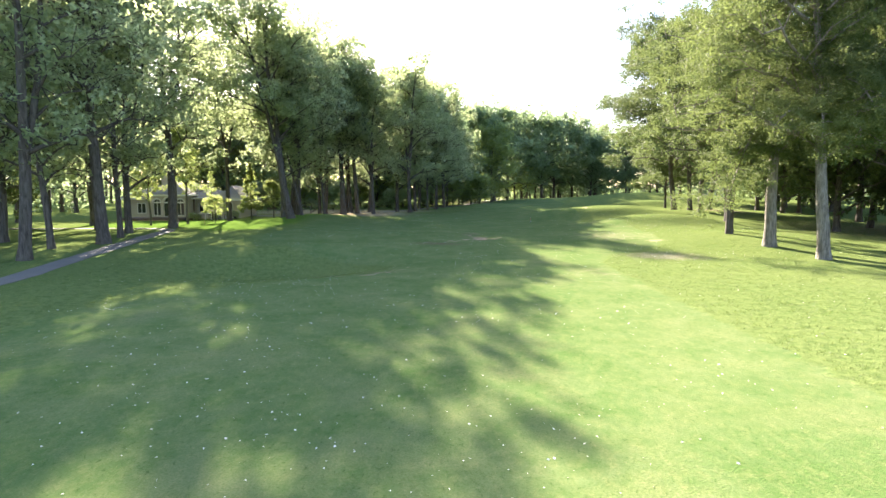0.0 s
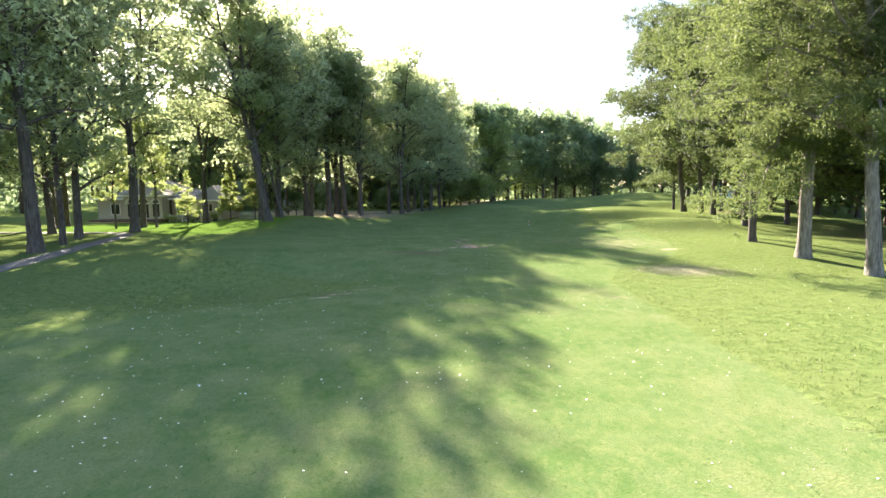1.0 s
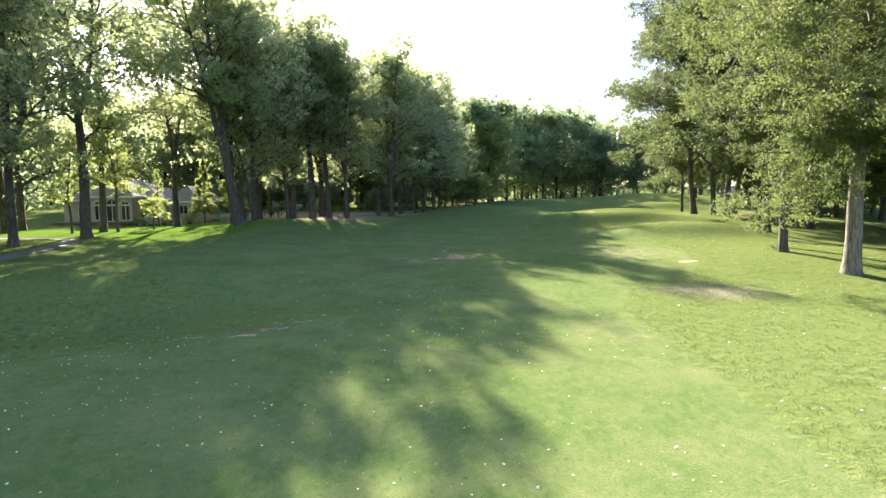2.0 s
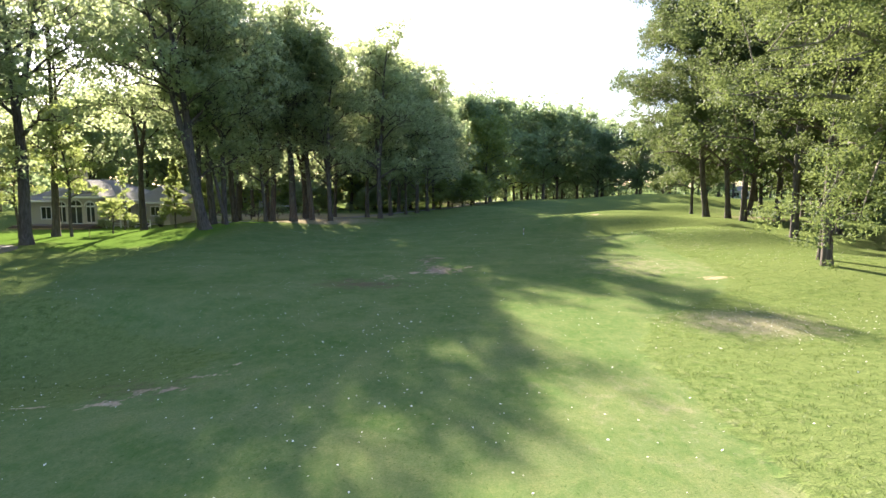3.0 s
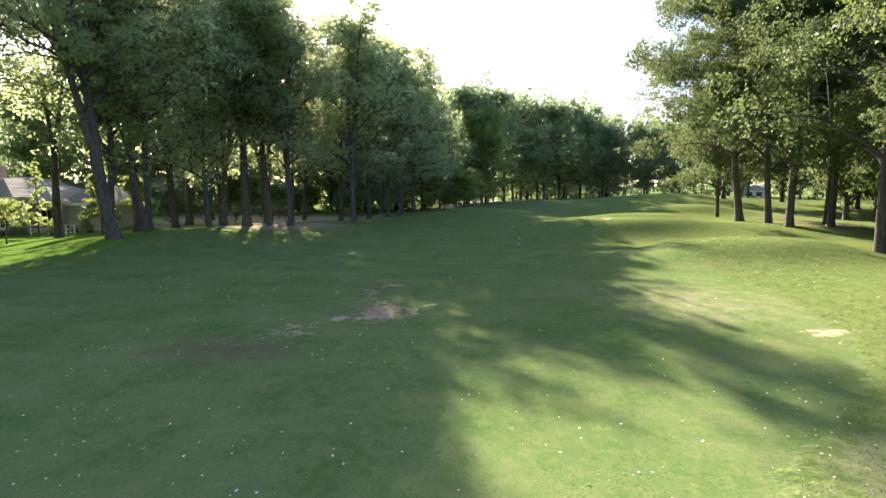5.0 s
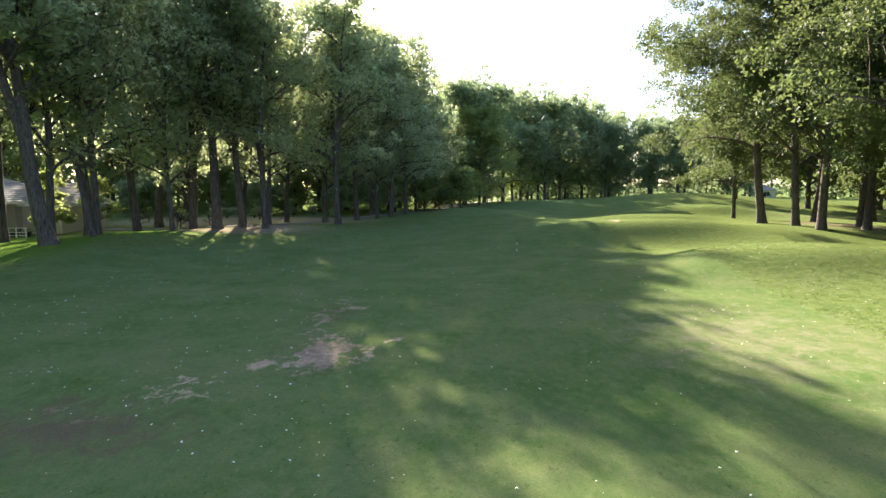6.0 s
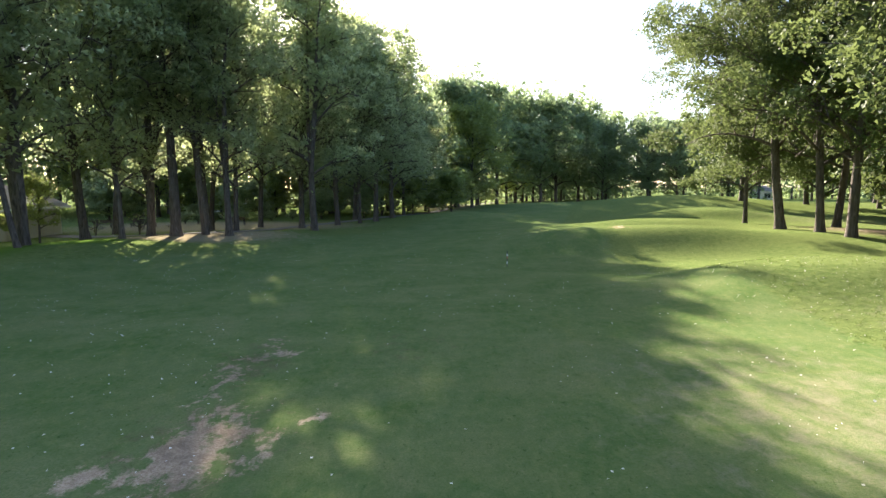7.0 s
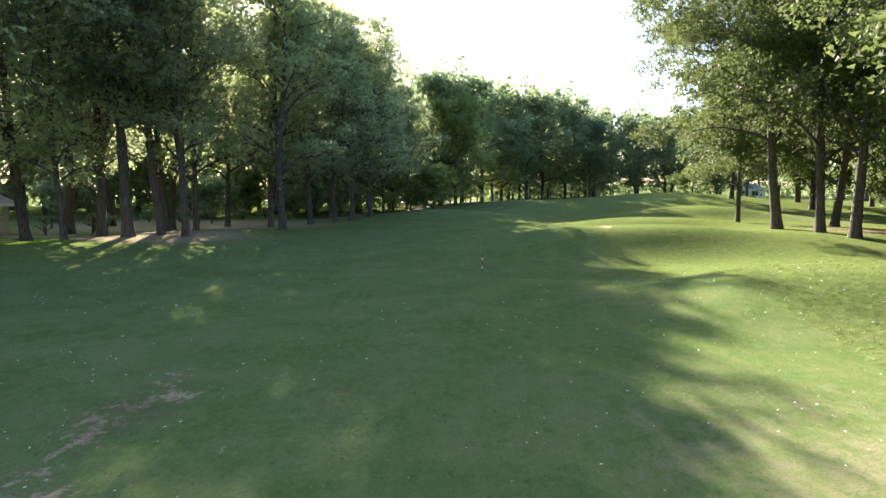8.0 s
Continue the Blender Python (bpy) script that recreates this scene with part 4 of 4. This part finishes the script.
def planter(x, y, size):
    """A round tapering pot filled with a small clipped shrub."""
    root = tagged(new("planter"), "dark round planter with a clipped shrub on the terrace", "planter", "planters by the terrace")
    root.location = (x, y, ground_z(x, y))
    r = size
    put("pot", mesh_of("pot", *tube([(0, 0, 0), (0, 0, 0.1), (0, 0, 0.42 * r / 0.4), (0, 0, 0.44 * r / 0.4), (0, 0, 0.5 * r / 0.4)], [r * 0.65, r * 0.72, r * 0.92, r * 1.04, r * 1.04], 18), DARK, True), root)
    rng = np.random.default_rng(int(x * -10))
    put("shrub_top", mesh_quads("shrub_top", leaf_faces([(0, 0, 0.62 * r / 0.4), (0, 0, 0.66 * r / 0.4)], [r * 0.8, r * 0.7], 900, 0.08, rng), LEAF), root)


for spot in ((-34.6, 88.9, 0.42), (-33.5, 89.1, 0.4), (-32.2, 89.6, 0.36)):
    planter(*spot)


def stake(x, y, tall, colours, label):
    """A slim round marker stake painted in bands."""
    root = tagged(new("marker_stake"), label, "stake")
    root.location = (x, y, ground_z(x, y))
    put("post", mesh_of("post", *tube([(0, 0, -0.15), (0, 0, tall * 0.97), (0, 0, tall)], [0.018, 0.018, 0.01], 10), colours[0], True), root)
    step = tall / len(colours)
    for k, c in enumerate(colours):
        if k:
            put("band", mesh_of("band", *tube([(0, 0, k * step), (0, 0, (k + 1) * step - 0.012)], [0.021, 0.021], 10), c, True), root)
    put("base_ring", mesh_of("base_ring", *tube([(0, 0, -0.02), (0, 0, 0.02), (0, 0, 0.035)], [0.05, 0.05, 0.03], 10), DARK, True), root)


stake(11.16, 73.4, 0.9, [DARK, WHITE, DARK, RED, WHITE, DARK], "thin banded yardage stake standing in the fairway")
stake(-28.9, 69.8, 0.85, [OCHRE, OCHRE], "short ochre wooden marker post on the lawn")
stake(-31.5, 56.5, 0.8, [WHITE, WHITE], "short white boundary stake among the trees")

# ---- fallen leaves and rough grass ----


def fallen_leaves(count, seed):
    rng = np.random.default_rng(seed)
    x = np.concatenate([rng.uniform(-16, 24, count), rng.normal(-5, 7, count * 2)])
    y = np.concatenate([rng.uniform(3, 95, count), rng.uniform(5, 90, count * 2)])
    clump = np.array([noise.noise(Vector((a * 0.22, b * 0.22, 3.0))) for a, b in zip(x, y)])
    keep = rng.random(len(x)) < np.clip(0.42 + clump * 0.9, 0.05, 1)
    x, y = x[keep][:count], y[keep][:count]
    x, y = np.append(x, rng.normal(22, 4.5, 900)), np.append(y, rng.normal(60, 7, 900))
    x, y = np.append(x, rng.normal(15.5, 2.5, 500)), np.append(y, rng.normal(37.5, 2.2, 500))
    # little heaps
    for cx, cy, k in ((-12.2, 21, 26), (-13.8, 20.4, 12), (14.2, 50.3, 8), (-2.9, 47.6, 12), (-14.5, 15.8, 16)):
        x, y = np.append(x, rng.normal(cx, 0.28, k)), np.append(y, rng.normal(cy, 0.2, k))
    n = len(x)
    pos = np.stack([x, y, height(x, y) + 0.012], -1)
    a = rng.uniform(0, 6.28, n)
    tilt = rng.normal(0, 0.2, (n, 2))
    u = np.stack([np.cos(a), np.sin(a), tilt[:, 0]], -1)
    v = np.stack([-np.sin(a), np.cos(a), tilt[:, 1]], -1)
    s = (0.012 + 0.026 * rng.random(n) ** 1.6)[:, None]
    lift = np.array([0, 0, 1.0]) * s * 0.1
    q = np.stack([pos - u * s, pos - v * s * 0.75 + lift, pos + u * s, pos + v * s * 0.75 + lift], 1)
    tagged(new("fallen_leaves", mesh_quads("fallen_leaves", q, LITTER)), "pale dry leaves scattered on the grass", "leaves", kind="stuff")


fallen_leaves(5200, 3)


def rough_grass(count, seed):
    """Short blades in tufts over the rough, thin towards the mown edge."""
    rng = np.random.default_rng(seed)
    x = np.concatenate([rng.uniform(9, 30, count), rng.uniform(-26, -2, count // 2)])
    y = np.concatenate([rng.uniform(9, 70, count), rng.uniform(18, 64, count // 2)])
    m = np.minimum(np.interp(y, *RIGHT_EDGE) - x, x - np.interp(y, *LEFT_EDGE))
    tuft = np.array([noise.noise(Vector((a * 1.1, b * 2.0, 0.0))) + 0.5 * noise.noise(Vector((a * 3.1, b * 3.1, 5.0))) for a, b in zip(x, y)])
    keep = (m < -0.05 + 0.2 * tuft) & (rng.random(len(x)) < np.clip(0.4 + 0.9 * tuft, 0.06, 1)) & (np.abs(x + 22) > 2.2)
    x, y, tuft = x[keep], y[keep], tuft[keep]
    x, y, tuft = np.repeat(x, 3), np.repeat(y, 3), np.repeat(tuft, 3)
    n = len(x)
    x, y = x + rng.normal(0, 0.05, n), y + rng.normal(0, 0.05, n)
    p = np.stack([x, y, height(x, y) - 0.005], -1)
    a = rng.uniform(0, 6.28, n)
    side = np.stack([np.cos(a), np.sin(a), np.zeros(n)], -1) * 0.009
    h = (0.03 + 0.035 * rng.random(n) + 0.02 * np.clip(tuft, 0, 1))[:, None]
    bow = np.stack([rng.normal(0, 0.45, n), rng.normal(0, 0.45, n), np.ones(n)], -1) * h
    q = np.stack([p - side, p + side, p + side * 0.3 + bow, p - side * 0.3 + bow], 1)
    tagged(new("rough_grass", mesh_quads("rough_grass", q, BLADE)), "coarse green grass tufts of the rough", "grass", kind="stuff")


rough_grass(64000, 4)
